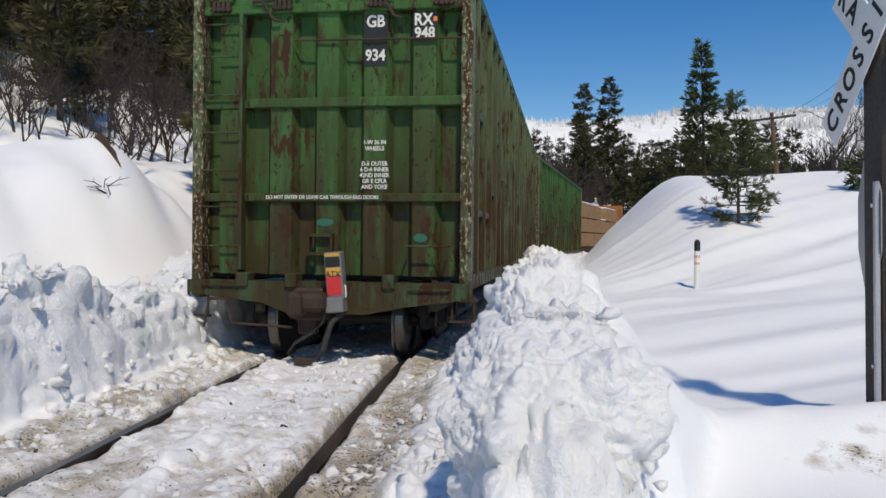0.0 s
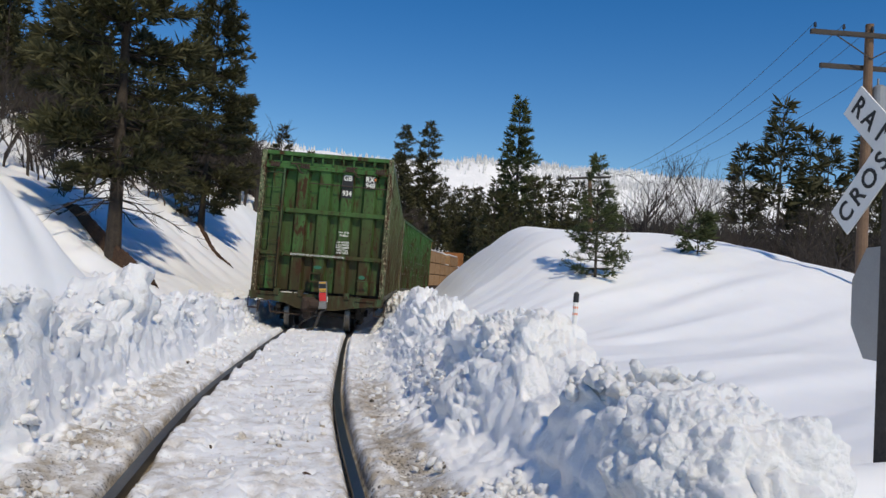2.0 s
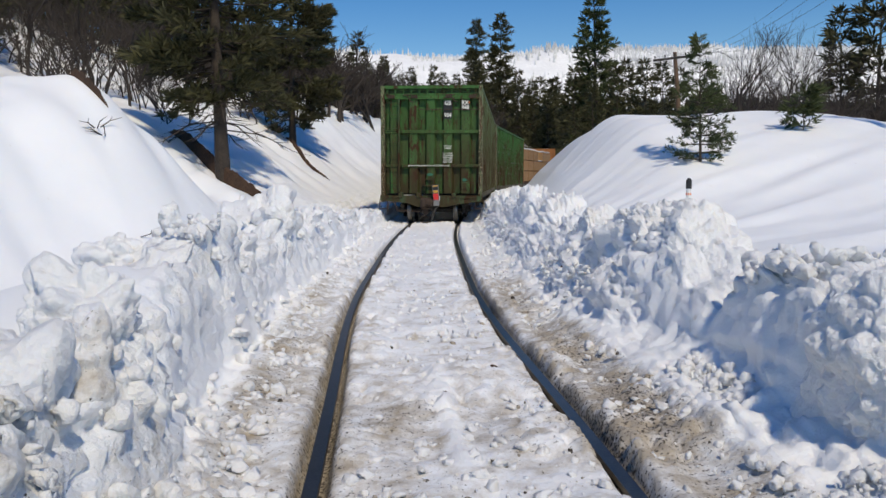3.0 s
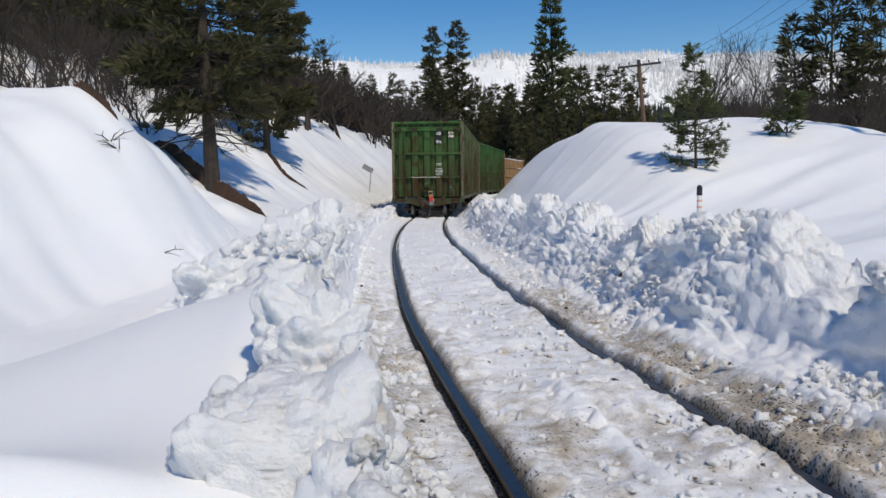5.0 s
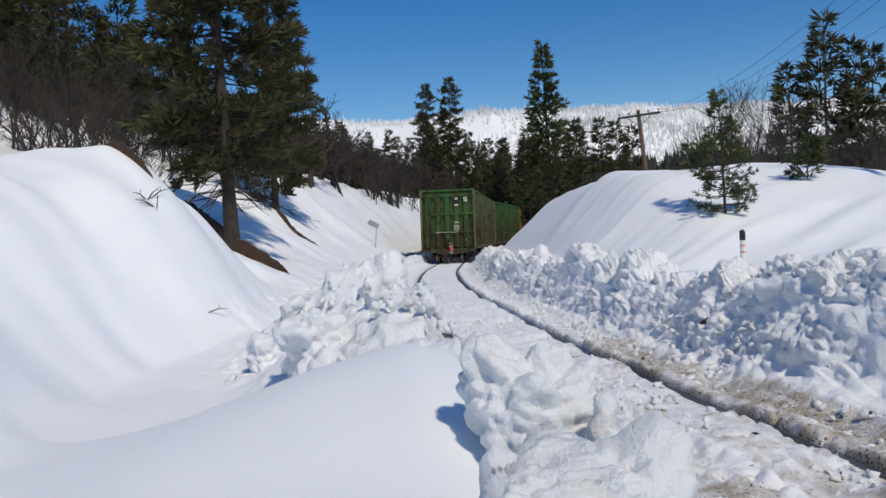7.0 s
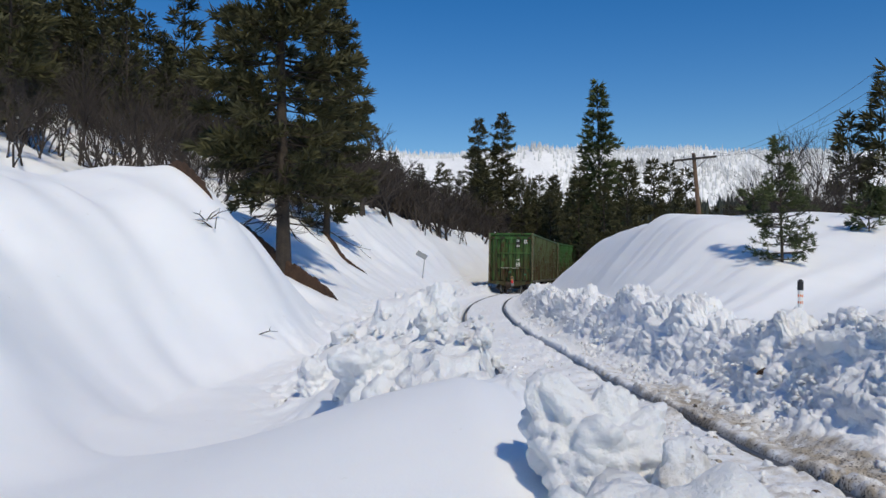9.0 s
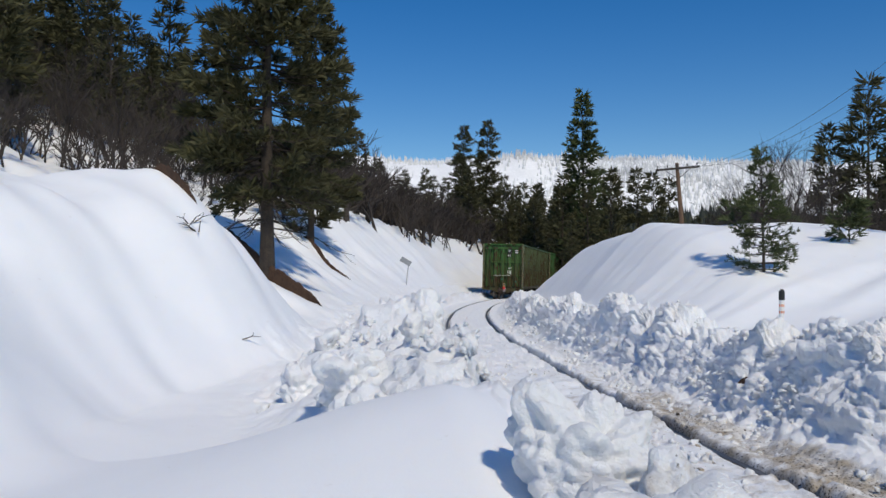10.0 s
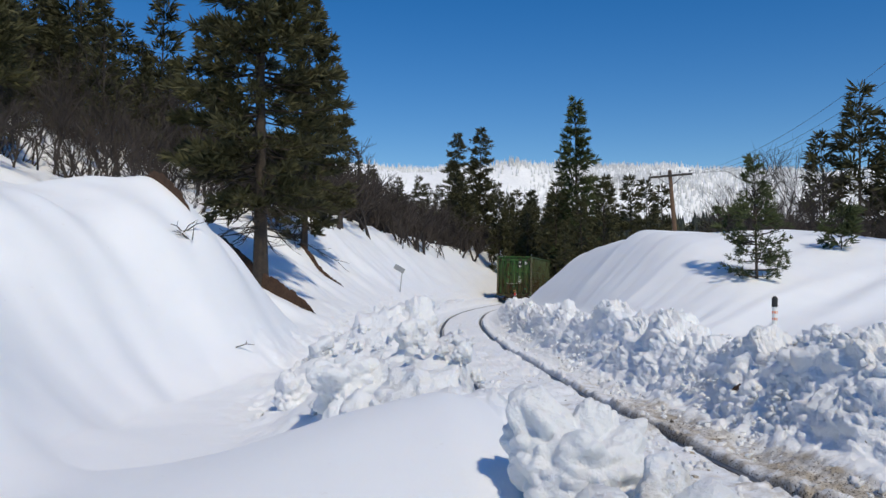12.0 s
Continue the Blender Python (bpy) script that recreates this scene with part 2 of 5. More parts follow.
    ljag = 0.3 * (fbm(y * 1.1, y * 0 + 5, 33) - 0.5) - 0.25 * (1 - sstep(3.2, 4.6, y))
    lface = sstep(1.45, 1.72, w - ljag * 0.7)
    low = 0.62 - 0.3 * sstep(4.9, 6.6, y) + 0.2 * sstep(12, 16, y)
    spine = 1.19 - 0.28 * np.clip(-4.07 - x, 0, 3.2) - 0.6 * np.clip(x + 4.0, 0, 1) ** 1.4
    line = 4.7 + 0.25 * (fbm(x * 0.6, x * 0.0 + 3, 34, 2) - 0.5)
    slope = np.where(y < line, 1 - 0.6 * sstep(0, 2.1, line - y), 1 - sstep(0, 1.9, y - line))
    hump = low + np.clip(spine - low, -0.2, 2) * slope + 0.1 * (fbm(x * 0.8, y * 0.8, 39, 2) - 0.5)
    hump = hump + 0.28 * np.exp(-((y - 2.2) / 0.5) ** 2 - ((x + 4.9) / 0.7) ** 2)
    m_near = (1 - sstep(16.0, 19.0, y + 0.3 * (w - 4)))
    rise_n = 3.4 * (1 - np.exp(-0.23 * np.clip(w - 3.1 - 0.9 * (1 - sstep(10, 14, y)), 0, 99) ** 2))
    rise_n = rise_n * (1 + 0.25 * (fbm(x * 0.22, y * 0.22, 35, 2) - 0.5)) * sstep(2.2, 7.0, y) * (0.58 + 0.42 * sstep(7.5, 14.5, y))
    steep = 0.5 + 0.42 * sstep(26, 55, y)
    q = np.clip(w - 2.7, 0, 999)
    rise_f = np.where(q < 6, steep * q, steep * 6 + 0.36 * (1 - 0.6 * sstep(45, 85, y)) * (q - 6)) * sstep(16, 24, y)
    rise_f = rise_f + 0.9 * (fbm(x * 0.3, y * 0.3, 36) - 0.5) * sstep(3, 6, w)
    rise_h = 0.33 * np.clip(w - 14, 0, 400)
    land_l = hump + np.maximum(rise_n * m_near, 0) + np.maximum(rise_f * (1 - m_near), 0) + rise_h * m_near
    lrip = (0.6 * (fbm((0.85 * y + 0.5 * x) * 0.5, (0.5 * y - 0.85 * x) * 0.1, 38, 3) - 0.5) + 0.45 * (fbm((0.75 * y + 0.66 * x) * 1.1, (0.66 * y - 0.75 * x) * 0.16, 37, 2) - 0.5)) * sstep(3.5, 5.5, w)
    left = ZR + 0.12 * sstep(0.95, 1.5, w)
    left = left + (np.maximum(land_l, 0.5) + lrip - left) * lface * start_l
    wide = 1.65 + 1.0 * sstep(4.4, 6.5, y) + 0.7 * sstep(6.5, 10, y)
    band = 1 - sstep(wide - 0.1 - 0.5 * sstep(5, 7, y), wide + 0.25 + 0.8 * sstep(4.4, 7, y), w - ljag + 0.5 * (fbm(x * 1.3, y * 1.3, 40, 2) - 0.5))
    top = np.clip(lcrest * (1 - 0.42 * np.clip(w - 2.1, 0, 2)) - left, 0, 3) * lface * band * start_l
    left = left + top
    blend = sstep(0.85, 1.15, au)
    z = bed * (1 - blend) + np.where(u > 0, right, left) * blend
    broken = np.where(u > 0, face * (back * start_r * (1 - blunt) + blunt * (dome > 0) * (1 - sstep(2.2, 2.45, uc + 0.6 * jag) * sstep(2.9, 3.3, y))) + 0.5 * (1 - face) * sstep(1.2, 1.6, u) * (1 - 0.6 * near), lface * band * start_l)
    broken = np.clip(broken + 0.35 * sstep(0.95, 1.3, au) * (au < 1.8), 0, 1)
    soil = 0.6 * np.exp(-((au - 0.76) / 0.10) ** 2) + (0.27 + 0.17 * (1 - sstep(5, 12, y))) * (1 - sstep(1.3, 1.5, au)) * (0.5 + fbm(x * 0.9, y * 0.9, 46, 2))
    soil = soil + 0.32 * np.exp(-((u - 1.1) / 0.22) ** 2) * (1 - sstep(10, 16, y)) + 0.12 * np.exp(-((u + 1.15) / 0.2) ** 2)
    soil = soil + 0.25 * (1 - sstep(1.0, 3.0, y)) * (1 - sstep(1.5, 3, au)) + 0.13 * broken * (0.5 + fbm(x * 0.8, y * 0.8, 44))
    soil = soil + 0.9 * np.exp(-((x - 1.65) / 0.5) ** 2 - ((y - 3.95) / 0.3) ** 2) * sstep(0.42, 0.68, fbm(x * 3.2, y * 3.2, 45))
    soil = soil * (0.25 + 0.75 * (1 - sstep(8, 22, y)))
    return z, broken, soil, u


def axis(stops):
    """Coordinates from (place, step) stops, with the step gliding between them."""
    out = [stops[0][0]]
    for (a, da), (b, db) in zip(stops, stops[1:]):
        while out[-1] < b - 1e-6:
            f = (out[-1] - a) / (b - a)
            out.append(min(b, out[-1] + da + (db - da) * f))
    return np.array(out)


def lumps3(x, y, z, seed=0):
    """Rounded lumps in space: 1 in the middle of a lump, 0 between."""
    ix, iy, iz = np.floor(x), np.floor(y), np.floor(z)
    best = np.full(np.shape(x), 9.0)
    for dx in (-1, 0, 1):
        for dy in (-1, 0, 1):
            for dz in (-1, 0, 1):
                a, b = ix + dx + 131 * (iz + dz), iy + dy - 57 * (iz + dz)
                px = ix + dx + 0.1 + 0.8 * lattice(a, b, seed)
                py = iy + dy + 0.1 + 0.8 * lattice(a, b, seed + 7)
                pz = iz + dz + 0.1 + 0.8 * lattice(a, b, seed + 13)
                best = np.minimum(best, (x - px) ** 2 + (y - py) ** 2 + (z - pz) ** 2)
    return np.clip(1 - best / 0.75, 0, 1) ** 0.6


def vnoise3(x, y, z, seed=0):
    """Smooth value noise in space, 0 to 1."""
    iz = np.floor(z)
    f = z - iz
    f = f * f * (3 - 2 * f)
    return vnoise(x + 37.7 * iz, y - 91.3 * iz, seed) * (1 - f) + vnoise(x + 37.7 * (iz + 1), y - 91.3 * (iz + 1), seed) * f


def crags(x, y, z, seed, octaves):
    """Billowed fractal relief: round knobs with sharp clefts, 0 to 1."""
    t, a, w = 0.0, 1.0, 0.0
    for o in range(octaves):
        k = 2.1 ** o
        t, w = t + a * np.abs(2 * vnoise3(x * k + 5 * o, y * k, z * k - 3 * o, seed + o) - 1), w + a
        a *= 0.55
    return t / w * 1.25


def ground():
    us = axis([(-400, 40), (-60, 3), (-20, 0.6), (-8, 0.14), (-4.4, 0.045), (-2.0, 0.03), (-1.8, 0.014), (-1.35, 0.014), (-1.2, 0.035), (-0.95, 0.035), (-0.9, 0.02), (-0.62, 0.02), (-0.55, 0.04), (0.55, 0.04), (0.62, 0.02), (0.9, 0.02), (0.95, 0.035), (1.45, 0.03), (1.6, 0.011), (2.1, 0.011), (2.5, 0.018), (2.7, 0.035), (3.2, 0.05), (8, 0.2), (20, 0.8), (60, 4), (500, 50)])
    ys = axis([(-60, 10), (-4, 0.6), (1.2, 0.035), (8, 0.04), (20, 0.11), (50, 0.45), (90, 2.0), (300, 20), (900, 90)])
    U, Y = np.meshgrid(us, ys)
    X = track_x(Y) + U * np.sqrt(1 + track_slope(Y) ** 2)
    Z, broken, soil, u = snow_height(X, Y)
    near = 1 - sstep(30, 60, Y)
    au = np.abs(u)
    crumbs = (au < 1.5) * near * (0.075 * (lumps(X * 9, Y * 9, 54) - 0.4) * sstep(0.3, 0.7, fbm(X * 1.5, Y * 1.5, 59, 2)) * 1.6 + 0.03 * (fbm(X * 12, Y * 12, 55, 3) - 0.5))
    Z = Z + crumbs * (1 - broken)
    strip = np.exp(-((X + 2.02 + 0.02 * (Y - 5)) / 0.05) ** 2) * sstep(3.4, 3.8, Y) * (1 - sstep(5.6, 6.1, Y))
    Z, soil = Z + 0.045 * strip, soil * (1 - 0.9 * strip)
    trench = np.exp(-(np.clip(np.abs(au - 0.765) - 0.052, 0, 9) / 0.035) ** 2)
    Z = Z * (1 - trench) + (ZR - 0.1) * trench
    # crumbled relief along the normal, so that steep faces break up and overhang
    P = np.stack([X, Y, Z], -1)
    nrm = np.cross(np.gradient(P, axis=1), np.gradient(P, axis=0))
    nrm /= np.maximum(np.linalg.norm(nrm, axis=-1, keepdims=True), 1e-9)
    b = broken > 0.02
    x, y, z = X[b], Y[b], Z[b]
    rough = fbm(x * 0.9, y * 0.9, 61, 2)
    calm = 0.45 + 0.75 * sstep(0.35, 0.6, rough)
    big = crags(x * 1.5, y * 1.5, z * 1.5, 51, 3) - 0.5
    mid = crags(x * 4.6, y * 4.6, z * 4.6, 52, 4) - 0.5
    fine = lumps3(x * 9, y * 9, z * 9, 53) - 0.45
    tiny = lumps3(x * 20, y * 20, z * 20, 63) - 0.45
    flute = fbm(y * 3.1 + x * 0.4, z * 0.7 + x * 0.5, 65, 3) - 0.5
    push = np.zeros_like(X)
    push[b] = broken[b] * (0.26 * big + (0.05 + 0.07 * (u[b] > 0)) * flute + calm * (0.2 * mid + 0.055 * fine + 0.032 * tiny * near[b]))
    # ledges that the plough's wing cut into the wall on the outer side of the curve
    cutwall = broken[b] * (u[b] < 0) * (1 - sstep(8, 10, y)) * (1 - sstep(0.75, 0.95, z))
    push[b] = push[b] * (1 - 0.45 * cutwall) + cutwall * 0.03 * np.sin(z * 44 + 3 * fbm(x * 0.7, y * 0.7, 64, 2) + 1.2 * y * 0.15)
    P = P + nrm * push[..., None]
    co = P.reshape(-1, 3)
    nx, ny = len(us), len(ys)
    i = (np.arange(ny - 1)[:, None] * nx + np.arange(nx - 1)[None]).ravel()
    quads = np.stack([i, i + 1, i + nx + 1, i + nx], -1)
    me = bpy.data.meshes.new("ground")
    me.vertices.add(len(co))
    me.vertices.foreach_set("co", co.ravel())
    me.loops.add(quads.size)
    me.loops.foreach_set("vertex_index", quads.ravel())
    me.polygons.add(len(quads))
    me.polygons.foreach_set("loop_start", np.arange(len(quads)) * 4)
    me.polygons.foreach_set("use_smooth", np.ones(len(quads), bool))
    at = me.attributes.new("dirt", "FLOAT", "POINT")
    at.data.foreach_set("value", soil.ravel().astype(np.float32))
    at2 = me.attributes.new("crumb", "FLOAT", "POINT")
    at2.data.foreach_set("value", np.clip(broken + 0.6 * (au < 1.4), 0, 1).ravel().astype(np.float32))
    me.update(calc_edges=True)
    me.materials.append(SNOW)
    return tagged(new("ground", me), "deep white snow with ploughed banks along the railway track", "snow", kind="structure")


def height(x, y):
    z, b, s, u = snow_height(np.array([float(x)]), np.array([float(y)]))
    return float(z[0])


ground()


def rail(side, name):
    """A flat-bottomed rail swept along the track's line."""
    prof = [(-0.036, 0), (0.036, 0), (0.036, -0.035), (0.010, -0.05), (0.010, -0.14), (0.07, -0.16), (-0.07, -0.16), (-0.010, -0.14), (-0.010, -0.05), (-0.036, -0.035)]
    ys = axis([(-8, 1), (2, 0.4), (30, 0.6), (120, 2)])
    verts, faces = [], []
    for y in ys:
        x, s = float(track_x(y)), float(track_slope(y))
        c = 1 / math.sqrt(1 + s * s)
        for a, z in prof:
            verts.append((x + (side * 0.755 + a) * c, y - (side * 0.755 + a) * s * c, ZR + z - side * CANT))
    k = len(prof)
    for i in range(len(ys) - 1):
        for j in range(k):
            q = i * k
            faces.append((q + j, q + (j + 1) % k, q + k + (j + 1) % k, q + k + j))
    return tagged(link_mesh(name, verts, faces, STEEL), "worn dark steel rail in a trench of dirty snow", "rail", "track rails")


rail(-1, "rail")
rail(1, "rail")

# ---- trees ----


def pine(name, height_m, spread, seed, bare=0.12, dens=1.0, mat=None, shape=1.0, label="", droop=0.25, tuft=0.34, blades=8, thick=0.085, dead=0):
    """A conifer: tapered trunk, whorled limbs, crown of needle tufts."""
    rnd = random.Random(seed)
    base = tagged(new(name), label, "tree")
    tv, tf, cv, cf = [], [], [], []
    lean = Vector((rnd.uniform(-0.02, 0.02), rnd.uniform(-0.02, 0.02), 0))
    pts = [Vector((0, 0, -0.6))] + [Vector((0, 0, height_m * k / 9)) + lean * (height_m * k / 9) for k in range(1, 10)]
    r0 = height_m * 0.0135
    tube(tv, tf, pts, [r0 * 1.25] + [r0 * (1 - k / 9.3) for k in range(1, 10)], 8)
    levels = int(height_m * 3.2 * dens)
    for i in range(levels):
        f = (i + rnd.random()) / levels
        z = height_m * (bare + (1 - bare) * f)
        prof = (1 - f) ** (0.75 * shape) * (0.55 + 0.45 * min(1, f / 0.18))
        n = rnd.randint(3, 5)
        for k in range(n):
            L = spread * prof * rnd.uniform(0.55, 1.12) + 0.12
            a = rnd.uniform(0, 2 * math.pi)
            d = Vector((math.cos(a), math.sin(a), 0))
            o = Vector((0, 0, z)) + lean * z
            up = rnd.uniform(-0.12, 0.12) + (0.55 * f - droop * (1 - f))
            p = [o, o + d * L * 0.5 + Vector((0, 0, up * L * 0.5)), o + d * L + Vector((0, 0, up * L * 0.75 + 0.1 * L))]
            tube(tv, tf, p, [0.012 + 0.012 * L, 0.009 + 0.007 * L, 0.004], 3)
            m = max(3, int(L * 6.5 * dens))
            for j in range(m):
                g = 0.3 + 0.7 * (j + rnd.random()) / m
                q = p[0].lerp(p[1], g * 2) if g < 0.5 else p[1].lerp(p[2], g * 2 - 1)
                side = Vector((-d.y, d.x, 0)) * rnd.uniform(-1, 1) * L * 0.32 * (1.15 - g)
                tuft_at(cv, cf, q + side + Vector((0, 0, rnd.uniform(-0.05, 0.12))), (d + side * 0.8 + Vector((0, 0, 0.35))).normalized(), tuft * rnd.uniform(0.7, 1.25), rnd, blades, thick)
    for i in range(dead):
        z = height_m * rnd.uniform(0.09, 0.3)
        a, L = rnd.uniform(0, 6.28), spread * rnd.uniform(0.45, 0.9)
        d = Vector((math.cos(a), math.sin(a), 0))
        o = Vector((0, 0, z)) + lean * z
        p = [o, o + d * L * 0.45 + Vector((0, 0, -0.06 * L)), o + d * L * 0.8 + Vector((0, 0, -0.25 * L)), o + d * L + Vector((0, 0, -0.3 * L))]
        tube(tv, tf, p, [0.028, 0.02, 0.012, 0.006], 4)
        for j in range(9):
            q = p[1].lerp(p[2], rnd.uniform(-0.6, 1.2))
            e = d * rnd.uniform(0.1, 0.5) + Vector((-d.y, d.x, 0)) * rnd.uniform(-0.5, 0.5) + Vector((0, 0, rnd.uniform(-0.4, 0.1)))
            tube(tv, tf, [q, q + e * 0.6, q + e * 1.1 + Vector((0, 0, 0.05))], [0.01, 0.007, 0.003], 3)
    link_mesh("trunk", tv, tf, BARK, base, smooth=True)
    link_mesh("crown", cv, cf, mat or NEEDLE, base)
    return base


def tuft_at(cv, cf, p, d, size, rnd, blades=9, thick=0.085):
    """A spray of flat needle bundles."""
    for _ in range(blades):
        w = (d + Vector((rnd.gauss(0, 0.55), rnd.gauss(0, 0.55), rnd.gauss(0, 0.45)))).normalized()
        s = w.orthogonal().normalized()
        s = (Matrix.Rotation(rnd.uniform(0, 6.28), 3, w) @ s) * size * thick
        L = size * rnd.uniform(0.7, 1.1)
        b = len(cv)
        cv.extend((p, p + w * L * 0.55 + s, p + w * L, p + w * L * 0.55 - s))
        cf.append((b, b + 1, b + 2, b + 3))


def bare_tree(name, height_m, seed, label="", spread=0.5, stems=1, depth=4, stout=1.0):
    """A leafless tree or shrub: branching twigs from the ground."""
    rnd = random.Random(seed)
    base = tagged(new(name), label, "tree")
    tv, tf = [], []

    def grow(p, d, L, r, n):
        if n == 0:
            tube(tv, tf, [p, p + d * L], [r, r * 0.5], 3)
            return
        mid = p + d * L * 0.5 + Vector((rnd.gauss(0, 0.05), rnd.gauss(0, 0.05), 0)) * L
        end = mid + (d + Vector((rnd.gauss(0, 0.15), rnd.gauss(0, 0.15), 0.06))).normalized() * L * 0.5
        tube(tv, tf, [p, mid, end], [r, r * 0.8, r * 0.6], 5 if r > 0.03 else 3)
        for k in range(rnd.randint(2, 4)):
            dd = (d + Vector((rnd.gauss(0, spread), rnd.gauss(0, spread), rnd.uniform(-0.1, 0.45)))).normalized()
            o = p.lerp(mid, rnd.uniform(0.6, 1)) if rnd.random() < 0.3 else mid.lerp(end, rnd.uniform(0.2, 1))
            grow(o, dd, L * rnd.uniform(0.55, 0.82), r * 0.58, n - 1)

    for k in range(stems):
        d = Vector((rnd.gauss(0, 0.12 + 0.2 * (stems > 1)), rnd.gauss(0, 0.12 + 0.2 * (stems > 1)), 1)).normalized()
        grow(Vector((rnd.gauss(0, 0.15 * (stems - 1)), rnd.gauss(0, 0.15 * (stems - 1)), -0.3)), d, height_m * 0.36, (height_m * 0.0085 + 0.007) * stout, depth)
    link_mesh("crown", tv, tf, TWIG, base)
    return base


def put(ob, x, y, dz=0.0, turn=0.0, size=1.0):
    ob.matrix_basis = Matrix.Translation((x, y, height(x, y) + dz)) @ Matrix.Rotation(radians(turn), 4, "Z") @ Matrix.Diagonal((size, size, size, 1))
    return ob


put(pine("pine_tree", 14.5, 2.8, 1, 0.14, 1.2, label="tall dark green pine with bare lower limbs on the snowy bank", droop=0.32, tuft=0.38, blades=15, thick=0.07, dead=34), -6.9, 23.0, 0.05)
put(pine("pine_tree", 11.3, 2.75, 2, 0.08, 1.15, label="dark green pine with a narrow top behind the tall pine", tuft=0.42, blades=13, thick=0.075, dead=16), -6.5, 36.8, -0.1)
put(pine("fir_tree", 3.05, 1.0, 3, 0.05, 2.2, FIRN, 1.6, "small green fir growing out of the snow slope", 0.08, 0.16, 12, 0.06), 5.15, 18.9, -0.15)
put(pine("pine_sapling", 1.1, 0.55, 4, 0.1, 1.8, FIRN, 0.4, "bushy pine sapling half buried in snow", -0.3, 0.3), 9.3, 22.0, -0.1)
put(pine("pine_sapling", 0.8, 0.4, 14, 0.1, 1.8, FIRN, 0.4, "bushy pine sapling half buried in snow", -0.3, 0.3), 7.2, 24.5, -0.1)

# woods: a few kinds of tree, copied over the hillsides
RND = random.Random(77)
KINDS_BARE = [bare_tree("bare_tree", 5.5, 20 + k, "leafless dark deciduous tree standing in snow", 0.45, 1, 5) for k in range(3)]
KINDS_SHRUB = [bare_tree("bare_shrub", 3.4, 30 + k, "leafless tangled shrub on the snowy hillside", 0.6, 3, 4) for k in range(3)]
KINDS_BRUSH = [bare_tree("hillside_brush", 5.2, 60 + k, "dark leafless brush on the hillside above the cut", 0.6, 3, 4, 2.1) for k in range(3)]
KINDS_PINE = [pine("conifer", 12.0, 2.3, 40 + k, 0.1, 0.66, NEEDLE, 0.85, "dark green conifer on the hillside", 0.2, 0.8, 5) for k in range(3)]
KIND_FIR = pine("slender_fir", 19.0, 3.7, 51, 0.04, 0.95, FIRN, 1.15, "tall slender fir with a pointed top", 0.2, 0.7, 6)
KIND_OPEN = pine("open_pine", 20.0, 2.8, 52, 0.25, 0.55, NEEDLE, 0.6, "tall pine with an open crown", -0.05, 0.8)
USED = set()


def plant(kind, x, y, size=1.0, dz=-0.15):
    m = Matrix.Translation((x, y, height(x, y) + dz)) @ Matrix.Rotation(RND.uniform(0, 6.28), 4, "Z") @ Matrix.Diagonal((size, size, size, 1))
    if kind.name in USED:
        made = copy_thing(kind, m)
        made.matrix_basis = m
        return made
    USED.add(kind.name)
    kind.matrix_basis = m
    return kind


def scatter(kinds, n, u0, u1, y0, y1, s0, s1, group, clear=2.0, edge=None):
    done = []
    for _ in range(n * 12):
        if len(done) >= n:
            break
        y = RND.uniform(y0, y1)
        x = float(track_x(y)) + RND.uniform(u0, u1)
        if edge and x < -3.2 + edge * y:
            continue
        if any((x - a) ** 2 + (y - b) ** 2 < clear * clear for a, b in done):
            continue
        done.append((x, y))
        tagged(plant(RND.choice(kinds), x, y, RND.uniform(s0, s1)), group=group)


# left hillside: shrubs near the top of the cut, bare trees, then conifers
scatter(KINDS_SHRUB, 70, -22, -8.5, 21, 44, 0.7, 1.2, "shrubs of the hillside", 1.1)
scatter(KINDS_BARE, 70, -28, -10.5, 22, 50, 0.75, 1.15, "bare trees of the hillside", 1.3)
scatter(KINDS_PINE, 40, -50, -21, 30, 72, 0.6, 1.1, "conifers of the hillside", 2.6)
scatter(KINDS_PINE, 22, -33, -15, 27, 48, 0.42, 0.7, "conifers of the hillside", 2.4)
scatter(KINDS_PINE, 34, -22, -10, 42, 98, 0.32, 0.6, "young conifers above the cut", 2.0)
scatter(KINDS_SHRUB, 30, -24, -7.0, 44, 100, 0.8, 1.3, "shrubs above the cut", 1.5)
scatter(KINDS_BRUSH, 165, -22, -8.0, 47, 100, 0.95, 1.4, "brush above the cut", 1.2)
scatter(KINDS_BARE, 26, -30, -9.5, 48, 110, 0.6, 1.0, "bare trees above the cut", 2.0)
# right: thicket behind the mound
scatter(KINDS_BRUSH, 60, 13, 44, 40, 64, 0.9, 1.4, "brush of the thicket", 1.5, 0.45)
scatter(KINDS_BARE, 70, 14, 40, 36, 62, 1.0, 1.6, "bare trees of the thicket", 1.8, 0.45)
scatter(KINDS_SHRUB, 40, 10.5, 34, 34, 60, 0.9, 1.4, "shrubs of the thicket", 1.6, 0.45)
for x, y, k, sz in ((31.5, 54.5, 0, 1.22), (33.8, 54.0, 1, 1.05), (29.6, 55.5, 2, 0.95), (36.5, 56, 0, 1.05), (40, 56, 2, 1.1), (44, 60, 1, 1.2)):
    tagged(plant(KINDS_PINE[k], x, y, sz), group="conifers of the thicket")
